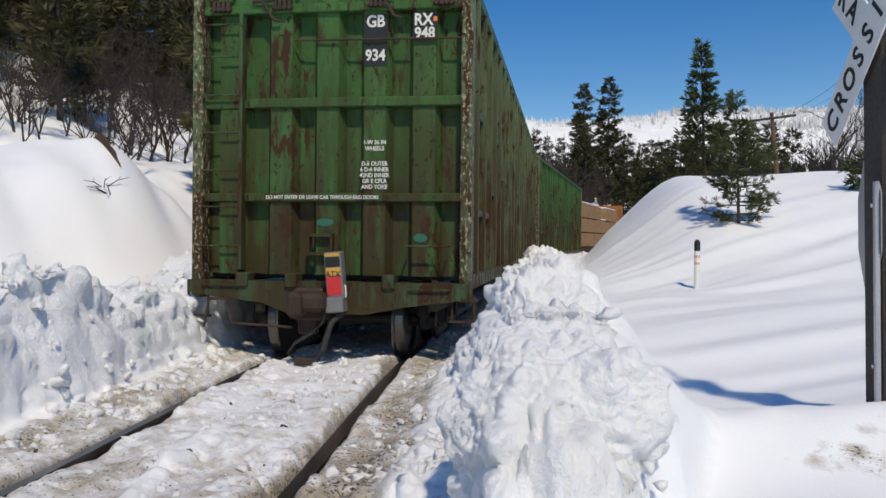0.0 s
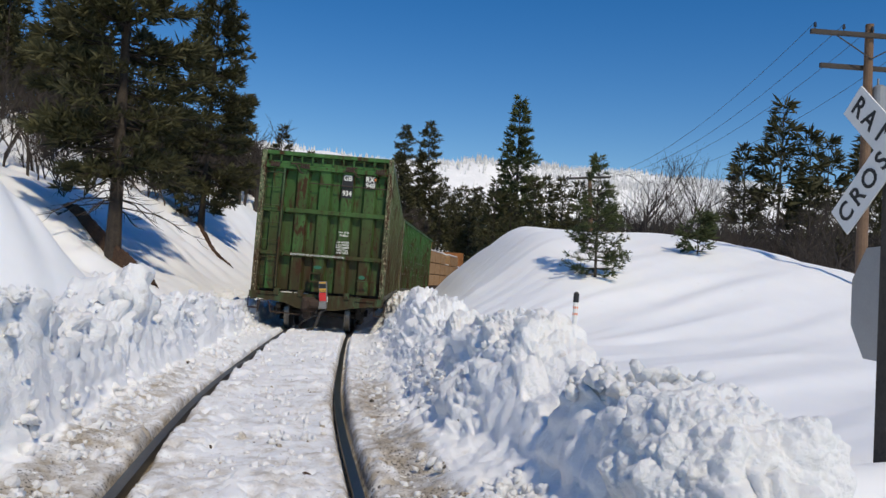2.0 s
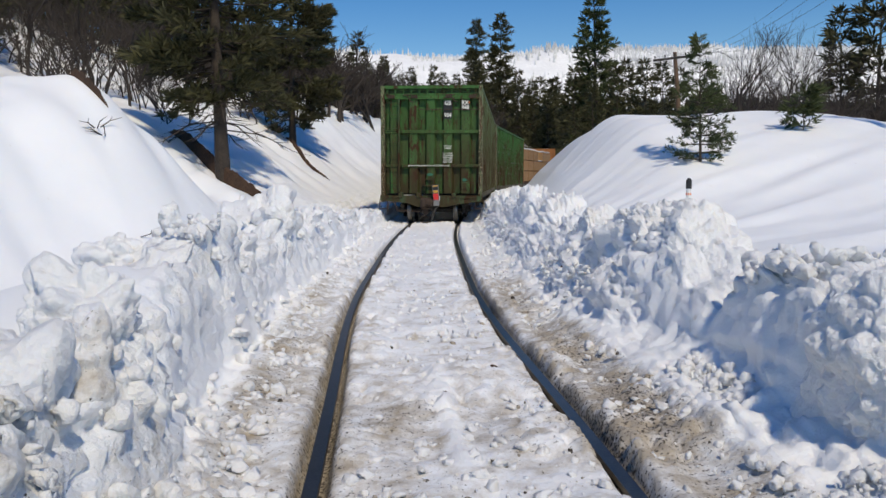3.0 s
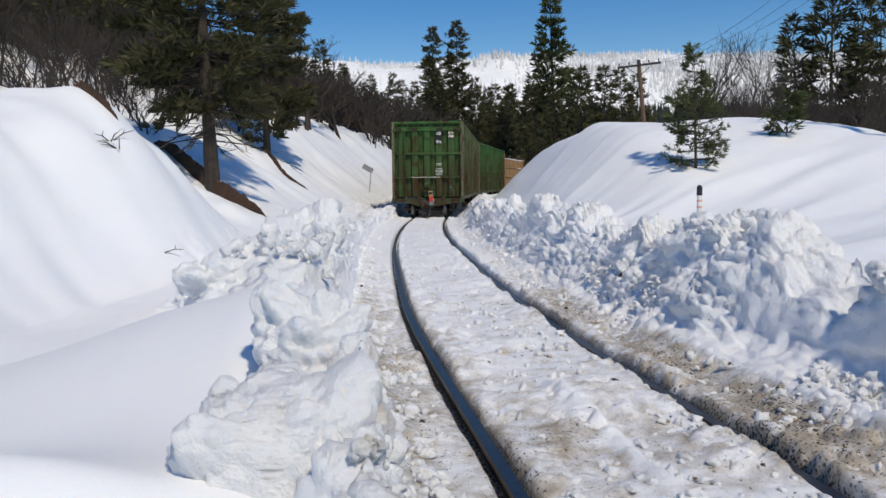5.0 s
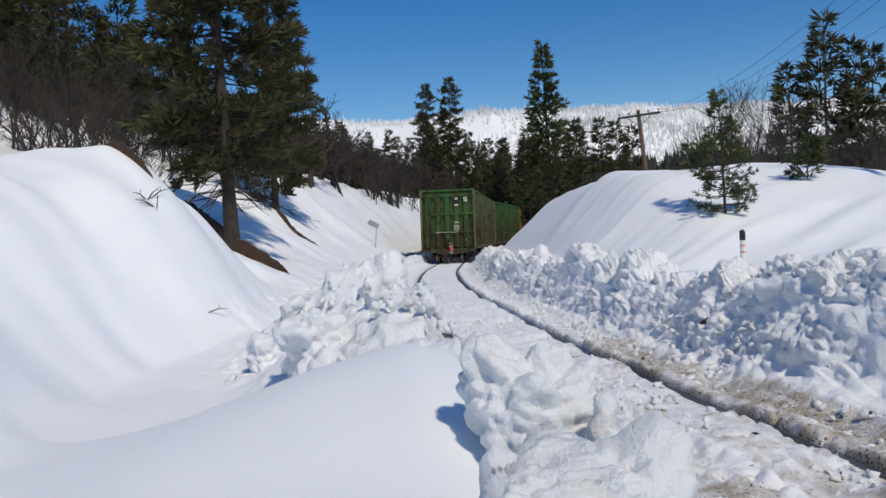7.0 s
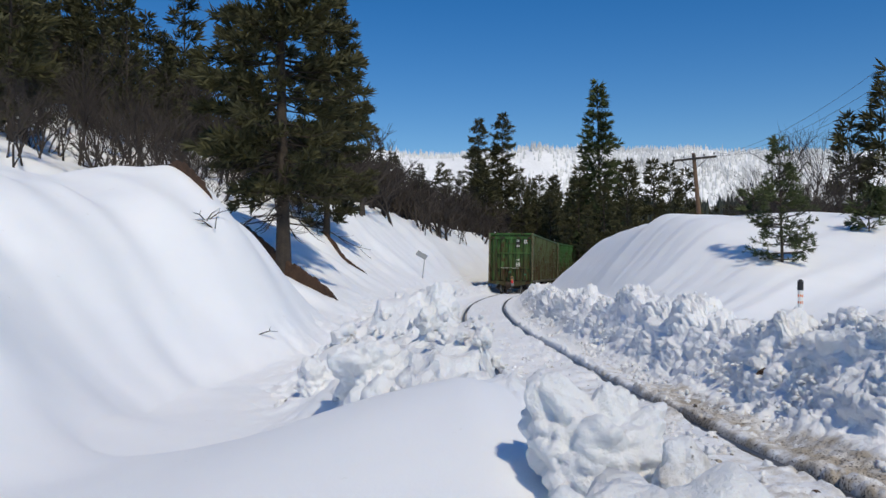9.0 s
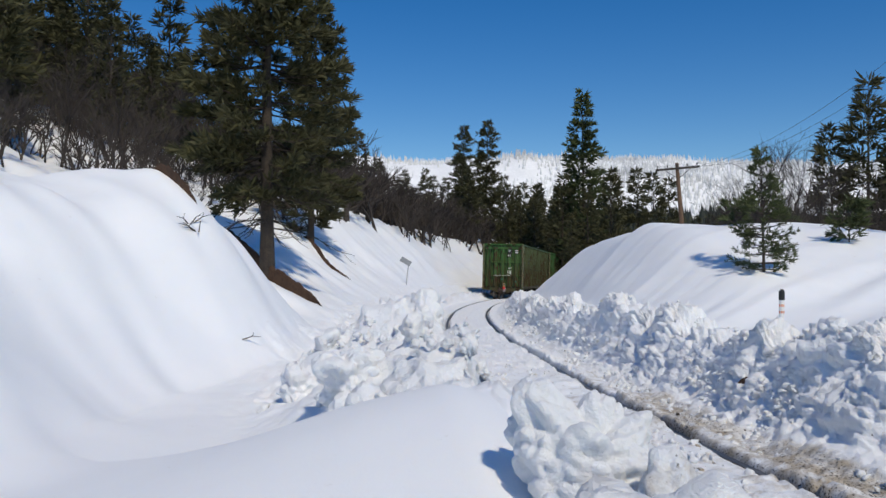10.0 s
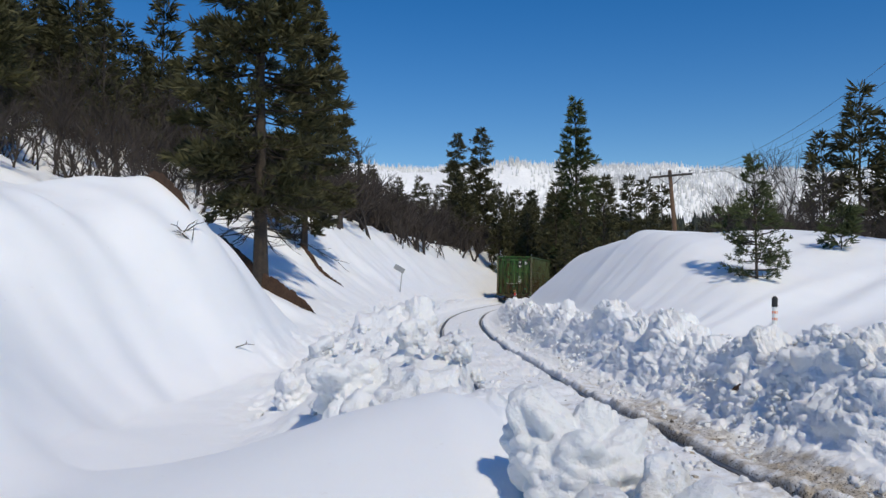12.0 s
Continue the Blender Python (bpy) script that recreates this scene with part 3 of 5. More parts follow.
# beyond the curve
plant(KIND_FIR, 20.3, 87.0, 1.12)
plant(KIND_OPEN, 13.0, 110.0, 0.84)
plant(KIND_OPEN, 9.6, 108.0, 0.77)
for x, y, k, sz in ((14.6, 66.0, 0, 0.62), (17.2, 68.0, 1, 0.74), (20.0, 69.0, 2, 0.78), (22.5, 72.0, 0, 0.8), (12.8, 64.5, 1, 0.42), (25.5, 76, 1, 0.8), (23.5, 88, 2, 1.0), (17.5, 86, 0, 1.0)):
    tagged(plant(KINDS_PINE[k], x, y, sz), group="conifers beyond the mound")
scatter(KINDS_PINE, 26, -14, -2.5, 92, 130, 0.7, 1.05, "conifers beyond the curve", 2.2)
scatter(KINDS_PINE, 20, 2, 24, 110, 160, 0.6, 0.95, "conifers beyond the curve", 3.0)


def earth_bank(x0, y0, x1, y1, wide, seed, label, deep=0.2):
    """Bare brown soil, roots and stones washed out of the snow."""
    rnd = random.Random(seed)
    verts, faces = [], []
    n, m = 44, 11
    for i in range(n):
        f = i / (n - 1)
        x, y = x0 + (x1 - x0) * f, y0 + (y1 - y0) * f
        wd = wide * (math.sin(math.pi * min(1, f * 0.94 + 0.04)) ** 0.7) * (0.75 + 0.5 * float(fbm(np.array([f * 7.0]), np.array([seed * 1.0]), 71)[0])) + 0.04
        for k in range(m):
            g = k / (m - 1) - 0.5
            px, py = x + g * wd * 0.75, y - g * wd * 0.6
            bulge = deep * min(1, wd / wide) * (1 - (2 * g) ** 2)
            verts.append((px, py, height(px, py) + bulge - 0.05 + rnd.uniform(-0.06, 0.07)))
    for i in range(n - 1):
        for k in range(m - 1):
            faces.append((i * m + k, i * m + k + 1, (i + 1) * m + k + 1, (i + 1) * m + k))
    tagged(link_mesh("earth_bank", verts, faces, EARTH), label, "earth", kind="structure")


earth_bank(-8.7, 24.9, -5.45, 21.4, 1.6, 3, "bare brown earth washed out under the pine", 0.5)
earth_bank(-6.9, 37.0, -4.7, 33.6, 0.7, 5, "dark strip of bare earth below the second pine")
earth_bank(-8.1, 15.4, -7.25, 14.75, 0.4, 7, "dark earth and roots at the rim of the snow mound")

# ---- broken snow lying on the banks ----


def chunk_shapes():
    shapes = []
    for k, sub in enumerate((1, 2, 2, 3, 3, 3)):
        bm = bmesh.new()
        bmesh.ops.create_icosphere(bm, subdivisions=sub, radius=1.0)
        for v in bm.verts:
            p = v.co.normalized()
            r = 0.85 + 0.6 * noise.noise(p * 1.2 + Vector((k * 7, 0, 0))) + 0.55 * abs(noise.noise(p * 2.3 + Vector((0, k * 5, 0)))) + 0.25 * noise.noise(p * 5)
            v.co = Vector((p.x * r, p.y * r, p.z * r * 0.85))
        bm.verts.ensure_lookup_table()
        shapes.append((np.array([v.co[:] for v in bm.verts]), np.array([[v.index for v in f.verts] for f in bm.faces])))
        bm.free()
    return shapes


def snow_chunks():
    """Clods and crumbs of snow thrown up by the plough."""
    shapes = chunk_shapes()
    rng = np.random.RandomState(4)
    V, Fc, D, base = [], [], [], 0

    def drop(x, y, z, size, shape, soil):
        nonlocal base
        vs, fs = shapes[shape]
        a, b, c = rng.uniform(0, 6.28, 3)
        m = np.array(Euler((a * 0.1, b * 0.1, c)).to_matrix())
        V.append((vs * size * rng.uniform(0.55, 1.35, 3)) @ m.T + (x, y, z))
        Fc.append(fs + base)
        D.append(np.full(len(vs), soil))
        base += len(vs)

    def along(n, u0, u1, y0, y1, s0, s1, big, soil, sink=0.25, keep=0.3):
        y = y0 + (y1 - y0) * rng.uniform(0, 1, n * 3) ** 1.6
        u = rng.uniform(u0, u1, n * 3)
        x = track_x(y) + u
        z, br, _, _ = snow_height(x, y)
        ok = np.flatnonzero((br > keep) & (fbm(x * 1.1, y * 1.1, 91, 2) > 0.42))[:n]
        for i in ok:
            sz = s0 + (s1 - s0) * rng.uniform() ** 2.5
            drop(x[i], y[i], z[i] + sz * (0.5 - sink) - 0.03, sz, rng.randint(3, 6) if big else rng.randint(1, 3) if sz > 0.035 else 0, soil * rng.uniform(0, 1))

    along(60, 1.95, 2.4, 4.2, 34, 0.03, 0.08, True, 0.15, 0.5)
    along(2200, 1.15, 1.75, 2.6, 30, 0.009, 0.05, False, 0.3, 0.1, 0.05)
    along(420, 1.9, 2.7, 3.0, 34, 0.02, 0.07, False, 0.15)
    along(110, -3.4, -1.6, 5.5, 24, 0.04, 0.15, True, 0.1, 0.5)
    along(420, -3.4, -1.6, 2.2, 26, 0.015, 0.05, False, 0.1)
    along(700, -1.6, -1.05, 2.2, 26, 0.02, 0.075, False, 0.25, 0.1, 0.05)
    # crumbs between and beside the rails
    n = 4200
    y = 2.5 + 16 * rng.uniform(0, 1, n) ** 1.8
    u = rng.uniform(-1.35, 1.4, n)
    x = track_x(y) + u
    z = snow_height(x, y)[0]
    for i in range(n):
        if abs(abs(u[i]) - 0.76) < 0.15:
            continue
        grit = rng.choice((0.1, 0.3, 0.8, 1.4), p=(0.52, 0.3, 0.12, 0.06))
        sz = 0.007 + 0.04 * rng.uniform() ** 3 if grit < 0.5 else 0.004 + 0.02 * rng.uniform() ** 3
        drop(x[i], y[i], z[i] + sz * 0.2, sz, 0 if sz < 0.02 else rng.randint(1, 3), grit)
    co, fc = np.concatenate(V), np.concatenate(Fc)
    me = bpy.data.meshes.new("snow_clods")
    me.vertices.add(len(co))
    me.vertices.foreach_set("co", co.ravel())
    me.loops.add(fc.size)
    me.loops.foreach_set("vertex_index", fc.ravel())
    me.polygons.add(len(fc))
    me.polygons.foreach_set("loop_start", np.arange(len(fc)) * 3)
    me.polygons.foreach_set("use_smooth", np.ones(len(fc), bool))
    at = me.attributes.new("dirt", "FLOAT", "POINT")
    at.data.foreach_set("value", np.concatenate(D).astype(np.float32))
    at2 = me.attributes.new("crumb", "FLOAT", "POINT")
    at2.data.foreach_set("value", np.ones(len(co), np.float32))
    me.update(calc_edges=True)
    me.materials.append(SNOW)
    tagged(new("snow_clods", me), "loose clods and crumbs of ploughed snow along the track", "snow", kind="stuff")


snow_chunks()


def snow_block(x, y, z, sx, sy, sz, seed, label="large rounded block of ploughed snow on the bank", sub=5, square=1.0, soil=0.12, knobs=1.0):
    """One great lump of packed snow with a crumbled skin."""
    bm = bmesh.new()
    bmesh.ops.create_icosphere(bm, subdivisions=sub, radius=1.0)
    o = Vector((seed * 3.7, seed * 1.3, 0))
    for v in bm.verts:
        p = v.co.normalized()
        g = Vector([math.copysign(abs(a) ** square, a) for a in p])
        q = Vector((g.x * sx, g.y * sy, g.z * sz))
        k = max(sx, sy, sz)
        r = 1 + 0.3 * noise.noise(q * 1.9 / k + o)
        c = 0.0
        for sc, am in ((3.4, 0.17), (7.0, 0.12), (14.0, 0.07), (27.0, 0.035)):
            c += am * abs(noise.noise(q * sc + o))
        v.co = q * r + p * (c * knobs - 0.04)
    me_ob = part("snow_block", bm, SNOW, None, "", True)
    me_ob.location = (x, y, z)
    for nm, val in (("dirt", soil), ("crumb", 1.0)):
        at = me_ob.data.attributes.new(nm, "FLOAT", "POINT")
        at.data.foreach_set("value", np.full(len(me_ob.data.vertices), val, np.float32))
    return tagged(me_ob, label, "snow block", "snow blocks on the banks")


snow_block(0.15, 3.38, 0.68, 0.40, 0.52, 0.53, 21, "great rounded block of snow at the end of the bank", 7, 0.8, 0.1, 0.6)
snow_block(-3.79, 2.6, 0.66, 0.3, 0.27, 0.44, 4, "broad flat-topped block of ploughed snow beside the hump", 6, 0.5, 0.12, 0.6)
snow_block(-3.53, 2.93, 0.88, 0.05, 0.08, 0.25, 9, "thin upright shard of dirty packed snow", 5, 1.0, 0.4)
snow_block(-3.66, 3.36, 0.55, 0.26, 0.32, 0.44, 5, square=0.85, sub=6, knobs=0.8)
snow_block(-3.67, 3.4, 0.94, 0.18, 0.2, 0.33, 11, "knobbly upright lump of ploughed snow on the bank", 6)
snow_block(-4.55, 6.5, height(-4.55, 6.5) + 0.06, 0.2, 0.2, 0.2, 12, "round lump of snow rolled down into the hollow", 5)
snow_block(-5.05, 8.6, height(-5.05, 8.6) + 0.06, 0.16, 0.16, 0.2, 14, "round lump of snow rolled down into the hollow", 5)


def twig(x, y, length, seed, rise=0.25):
    """A dead branch poking out of the snow."""
    rnd = random.Random(seed)
    tv, tf = [], []
    for k in range(4):
        a = rnd.uniform(0, 6.28)
        d = Vector((math.cos(a), math.sin(a), rise * rnd.uniform(0.3, 2))).normalized()
        p = [Vector((0, 0, -0.05)), d * length * 0.5, d * length * rnd.uniform(0.7, 1) + Vector((0, 0, -0.06 * length))]
        tube(tv, tf, p, [0.012, 0.009, 0.004], 4)
        tube(tv, tf, [p[1], p[1] + Vector((rnd.gauss(0, 0.2), rnd.gauss(0, 0.2), 0.15)) * length], [0.007, 0.003], 3)
    ob = link_mesh("dead_branch", tv, tf, TWIG)
    ob.location = (x, y, height(x, y))
    tagged(ob, "dead dark branch sticking out of the snow", "branch", "dead branches")


twig(-7.2, 14.0, 0.55, 1)
twig(-7.05, 13.95, 0.5, 6)
twig(-6.2, 12.6, 0.4, 7, 0.1)
for k in range(9):
    twig(-8.3 - 0.1 * k, 15.4 + 0.25 * k, 0.7, 40 + k, 0.9)
twig(-8.6, 16.6, 0.9, 2, 0.6)
twig(-9.2, 17.2, 0.8, 3, 0.6)
twig(-9.9, 17.8, 0.9, 4, 0.6)


def stone(x, y, z, size, seed):
    bm = bmesh.new()
    bmesh.ops.create_icosphere(bm, subdivisions=2, radius=size)
    for v in bm.verts:
        v.co *= 1 + 0.5 * noise.noise(v.co / size * 1.4 + Vector((seed, 0, 0)))
    ob = part("dirt_clod", bm, EARTH)
    ob.location = (x, y, z)
    tagged(ob, "dark clod of earth stuck in the snow bank", "clod", "earth clods")


for k, (x, y, z, sz) in enumerate(((-0.33, 6.65, 0.46, 0.06), (-0.5, 6.9, 0.3, 0.035), (0.68, 20.0, 0.8, 0.1), (-0.72, 7.0, 0.25, 0.03), (-0.3, 8.9, 0.62, 0.07), (-1.6, 5.6, 0.25, 0.035), (-2.0, 4.9, 0.25, 0.03), (1.75, 4.2, 0.48, 0.03), (1.95, 4.1, 0.49, 0.035))):
    stone(x, y, z, sz, k * 3.1)

# ---- signs, posts and wires ----


def crossbuck():
    base = tagged(new("crossing_sign"), "weathered wooden post with a white railroad crossbuck", "sign")
    base.matrix_basis = pose(1.97, 4.66, 0, 0, 0, -86)
    bm = bmesh.new()
    box(bm, -0.11, 0.11, 0.02, 0.26, 0.0, 2.8, 0.015)
    part("post", bm, DARKWOOD, base, "dark weathered square timber post")
    for k, (ang, word, y) in enumerate(((-45, "RAILROAD", 0.05), (45, "CROSSING", -0.02))):
        bm = bmesh.new()
        box(bm, -0.61, 0.61, -0.006, 0.006, -0.115, 0.115)
        blade = part("blade", bm, WHITE, base, "white blade with black letters")
        blade.matrix_basis = pose(0, y, 2.6, 0, -ang, 0)
        for i, letter in enumerate(word):
            writing(letter, 0.185, blade, -0.515 + i * 1.03 / 7, -0.008, 0, LETTER, "letter", wide=0.95, bold=0.003)
    return base


DARKWOOD = plain("dark_timber", (0.05, 0.042, 0.036), 0.9, 0, 0.35, 4, 0.5, 35)
crossbuck()


def stop_sign():
    base = tagged(new("stop_sign"), "grey back of an octagonal sign on a steel strap", "sign")
    base.matrix_basis = pose(1.99, 4.58, 0, 0, 0, -104)
    bm = bmesh.new()
    r = bmesh.ops.create_cone(bm, cap_ends=True, segments=8, radius1=0.41, radius2=0.41, depth=0.006)
    bmesh.ops.transform(bm, matrix=Matrix.Translation((-0.33, 0.0, 1.63)) @ Matrix.Rotation(radians(90), 4, "X") @ Matrix.Rotation(radians(22.5), 4, "Z"), verts=r["verts"])
    part("plate", bm, GREYSIGN, base)
    bm = bmesh.new()
    box(bm, -0.03, 0.03, -0.03, -0.004, 0.2, 1.85, 0.004)
    for z in (0.85, 1.72):
        rod(bm, (0, -0.045, z), (0, -0.03, z), 0.012)
    part("strap", bm, GALV, base, "galvanised steel strap with bolts")
    return base


GREYSIGN = plain("bare_aluminium", (0.3, 0.31, 0.32), 0.5, 0.4, 0.1, 5, 0.05)
GALV = plain("galvanised_steel", (0.42, 0.43, 0.44), 0.45, 0.5, 0.12, 7, 0.05)
stop_sign()


def marker_post():
    base = tagged(new("marker_post"), "white plastic marker post with a black cap and orange bands", "post")
    base.matrix_basis = pose(3.27, 14.7, height(3.27, 14.7), 0, 1.5, 0)
    bm = bmesh.new()
    rod(bm, (0, 0, -0.3), (0, 0, 0.72), 0.047, sides=16)
    part("tube", bm, WHITE, base)
    bm = bmesh.new()
    rod(bm, (0, 0, 0.66), (0, 0, 0.82), 0.053, sides=16)
    rod(bm, (0, 0, 0.82), (0, 0, 0.86), 0.053, 0.02, sides=16)
    part("cap", bm, LETTER, base)
    for z in (0.44, 0.56):
        for a in (200, 250, 300):
            bm = bmesh.new()
            box(bm, -0.012, 0.012, 0.046, 0.05, z - 0.022, z + 0.022)
            o = part("label", bm, ORANGE, base)
            o.matrix_basis = pose(0, 0, 0, 0, 0, a - 90)
    return base


marker_post()


def track_sign():
    base = tagged(new("track_sign"), "small tilted grey sign board on a thin post in the snow", "sign")
    base.matrix_basis = pose(-1.72, 45.4, height(-1.72, 45.4) - 0.1, 0, 6, 0)
    top = 2.85 - height(-1.72, 45.4)
    bm = bmesh.new()
    rod(bm, (0, 0, 0), (0, 0, top), 0.03)
    part("post", bm, GALV, base)
    bm = bmesh.new()
    box(bm, -0.5, 0.12, -0.05, -0.035, -0.14, 0.14)
    o = part("board", bm, GREYSIGN, base)
    o.matrix_basis = pose(0, 0, top - 0.1, 0, 24, 0)


track_sign()


def power_pole(x, y, top, arm, turn, lean=0.0, transformer=False, pins=5, second=0.0):
    zb = height(x, y)
    base = tagged(new("utility_pole"), "weathered wooden utility pole with a crossarm and insulators", "utility pole", "utility poles")
    base.matrix_basis = pose(x, y, zb - 0.4, 0, lean, turn)
    h = top - zb + 0.4
    bm = bmesh.new()
    rod(bm, (0, 0, 0), (0, 0, h), 0.16, 0.11, 12)
    part("pole", bm, WOOD, base)
    bm = bmesh.new()
    box(bm, -arm, arm, -0.2, -0.1, h - 0.42, h - 0.29, 0.01)
    part("crossarm", bm, DARKWOOD, base)
    for s in (-1, 1):
        bm = bmesh.new()
        rod(bm, (0, -0.13, h - 1.0), (s * arm * 0.6, -0.16, h - 0.4), 0.018)
        part("brace", bm, DARKWOOD, base)
    for k in range(pins):
        px = -arm + 0.12 + k * (2 * arm - 0.24) / (pins - 1)
        bm = bmesh.new()
        rod(bm, (px, -0.15, h - 0.29), (px, -0.15, h - 0.2), 0.014)
        rod(bm, (px, -0.15, h - 0.22), (px, -0.15, h - 0.1), 0.045, 0.03)
        part("insulator", bm, LETTER, base)
    if second:
        bm = bmesh.new()
        box(bm, -second, second, 0.1, 0.2, h - 1.25, h - 1.12, 0.01)
        part("crossarm", bm, DARKWOOD, base)
    if transformer:
        bm = bmesh.new()
        rod(bm, (0.34, 0, h - 2.5), (0.34, 0, h - 1.75), 0.2, sides=16)
        rod(bm, (0.34, 0, h - 1.75), (0.34, 0, h - 1.68), 0.2, 0.1, sides=16)
        rod(bm, (0.3, 0, h - 1.7), (0.3, 0, h - 1.5), 0.03)
        part("transformer", bm, GREYSIGN, base, "grey transformer can")
    bpy.context.view_layer.update()
    m = base.matrix_basis
    return [m @ Vector((-arm + 0.12 + k * (2 * arm - 0.24) / (pins - 1), -0.15, h - 0.1)) for k in range(pins)]


FAR_PINS = power_pole(15.6, 48.6, 9.0, 1.3, -18, -4)
SIDE_PINS = power_pole(13.2, 20.2, 9.4, 1.75, -6, 0, True, 5, 1.3)


def wire(a, b, sag, r=0.007):
    tv, tf = [], []
    pts = [a.lerp(b, k / 24) - Vector((0, 0, sag * 4 * (k / 24) * (1 - k / 24))) for k in range(25)]
    tube(tv, tf, pts, [r] * 25, 4)
    tagged(link_mesh("wire", tv, tf, LETTER), "thin dark overhead wire between utility poles", "wire", "overhead wires")


for k in range(3):
    wire(SIDE_PINS[k], FAR_PINS[k], 1.5)
wire(SIDE_PINS[4], FAR_PINS[4], 1.5)

# ---- railway cars ----
CAR_L, CAR_W = 18.4, 3.25


def car_paint(name, base, rusty=0.5):
    """Old paint: faded, with rust streaks that run down, chips and grime from the track."""
    m, n, l, b = material(name, 0.55)
    b.inputs["Specular IOR Level"].default_value = 0.18
    co = n.new("ShaderNodeTexCoord")
    sep = n.new("ShaderNodeSeparateXYZ")
    l.new(co.outputs["Object"], sep.inputs[0])

    def tex(scale, stretch, detail=6, rough=0.6):
        mp = n.new("ShaderNodeMapping")
        mp.inputs["Scale"].default_value = stretch
        l.new(co.outputs["Object"], mp.inputs["Vector"])
        t = n.new("ShaderNodeTexNoise")
        t.inputs["Scale"].default_value, t.inputs["Detail"].default_value, t.inputs["Roughness"].default_value = scale, detail, rough
        l.new(mp.outputs[0], t.inputs["Vector"])
        return t.outputs[0]

    def math_node(op, a, v1, v2=0.0, clamp=True):
        q = n.new("ShaderNodeMath")
        q.operation, q.use_clamp = op, clamp
        l.new(a, q.inputs[0])
        if isinstance(v1, float):
            q.inputs[1].default_value = v1
        else:
            l.new(v1, q.inputs[1])
        if isinstance(v2, float):
            q.inputs[2].default_value = v2
        else:
            l.new(v2, q.inputs[2])
        return q.outputs[0]

    def blend(fac, a, c):
        mx = n.new("ShaderNodeMix")
        mx.data_type = "RGBA"
        l.new(fac, mx.inputs[0])
        for sock, v in ((6, a), (7, c)):
            if isinstance(v, tuple):
                mx.inputs[sock].default_value = (*v, 1)
            else:
                l.new(v, mx.inputs[sock])
        return mx.outputs[2]

    fade = math_node("MULTIPLY_ADD", tex(1.7, (1, 1, 0.5)), 2.6, -0.8)
    col = blend(fade, tuple(c * 0.8 for c in base), tuple(min(1, c * 1.2 + 0.01) for c in base))
    # brown road film, thick on the lower half, with ragged upper edges
    low = math_node("MULTIPLY_ADD", sep.outputs[2], -0.42, 1.72)
    film = math_node("MULTIPLY_ADD", tex(2.2, (2.2, 2.2, 0.35), 7, 0.62), 5.5, -1.85)
    film = math_node("MULTIPLY", math_node("MULTIPLY", low, film), 0.92)
    col = blend(film, col, (0.05, 0.033, 0.015))
    faint = math_node("MULTIPLY_ADD", tex(7.0, (1.8, 1.8, 0.25), 6, 0.6), 6.0, -3.0)
    col = blend(math_node("MULTIPLY", faint, 0.5), col, (0.03, 0.04, 0.018))
    area = math_node("MULTIPLY_ADD", tex(0.9, (1.6, 1.6, 0.7), 3, 0.5), 14.0, -14.0 * (0.52 - 0.07 * rusty))
    streak = math_node("MULTIPLY_ADD", tex(2.4, (3.0, 3.0, 0.8), 9, 0.7), 24.0, -24.0 * (0.535 - 0.02 * rusty))
    streak = math_node("MULTIPLY", streak, area)
    col = blend(streak, col, (0.05, 0.024, 0.012))
    chip = math_node("MULTIPLY_ADD", tex(15.0, (1, 1, 0.7), 6, 0.65), 24.0, -24.0 * (0.655 - 0.06 * rusty))
    col = blend(chip, col, (0.04, 0.02, 0.012))
    if rusty < 1.5:
        rusty = -0.6
    pale = math_node("MULTIPLY_ADD", tex(27.0, (1, 1, 0.6), 5, 0.6), 20.0, -20.0 * (0.70 - 0.09 * rusty))
    col = blend(pale, col, (0.34, 0.29, 0.19))
    l.new(col, b.inputs["Base Color"])
    rg = math_node("MULTIPLY_ADD", streak, 0.3, 0.48)
    l.new(rg, b.inputs["Roughness"])
    bp = n.new("ShaderNodeBump")
    bp.inputs["Strength"].default_value, bp.inputs["Distance"].default_value = 0.25, 0.01
    l.new(tex(9.0, (1, 1, 1), 6), bp.inputs["Height"])
    l.new(bp.outputs[0], b.inputs["Normal"])
    return m


PAINT = car_paint("faded_green_paint", (0.04, 0.125, 0.032), 0.95)
PAINT_RUSTY = car_paint("rust_eaten_green_paint", (0.045, 0.12, 0.033), 1.45)
PAINT_SIDE = car_paint("weathered_green_paint", (0.055, 0.115, 0.05), 0.6)
PAINT_CHIP = car_paint("chipped_green_paint", (0.11, 0.15, 0.075), 1.7)
PAINT_RIB = car_paint("dusty_tan_green_paint", (0.085, 0.115, 0.055), 0.8)
PAINT_SIDE2 = car_paint("bright_green_paint", (0.04, 0.125, 0.04), 0.7)
GRIMY = car_paint("grimy_green_paint", (0.05, 0.10, 0.045), 1.1)
RED = plain("red_reflector", (0.62, 0.03, 0.03), 0.4, 0, 0.1, 6, 0.05)
YELLOW = plain("yellow_plate", (0.62, 0.33, 0.05), 0.5, 0, 0.15, 6, 0.05)
GREY = plain("grey_metal", (0.22, 0.22, 0.215), 0.45, 0.3, 0.2, 6, 0.05)
STENCIL = plain("stencil_white", (0.68, 0.68, 0.62), 0.6, 0, 0.15, 12, 0.05)
HOSE = plain("rubber_hose", (0.028, 0.025, 0.022), 0.6, 0, 0.3, 8, 0.1)
TREAD = plain("worn_wheel_steel", (0.16, 0.155, 0.15), 0.3, 0.9, 0.25, 6, 0.05)
TEAL = plain("teal_spray_paint", (0.014, 0.12, 0.07), 0.5, 0, 0.3, 6)


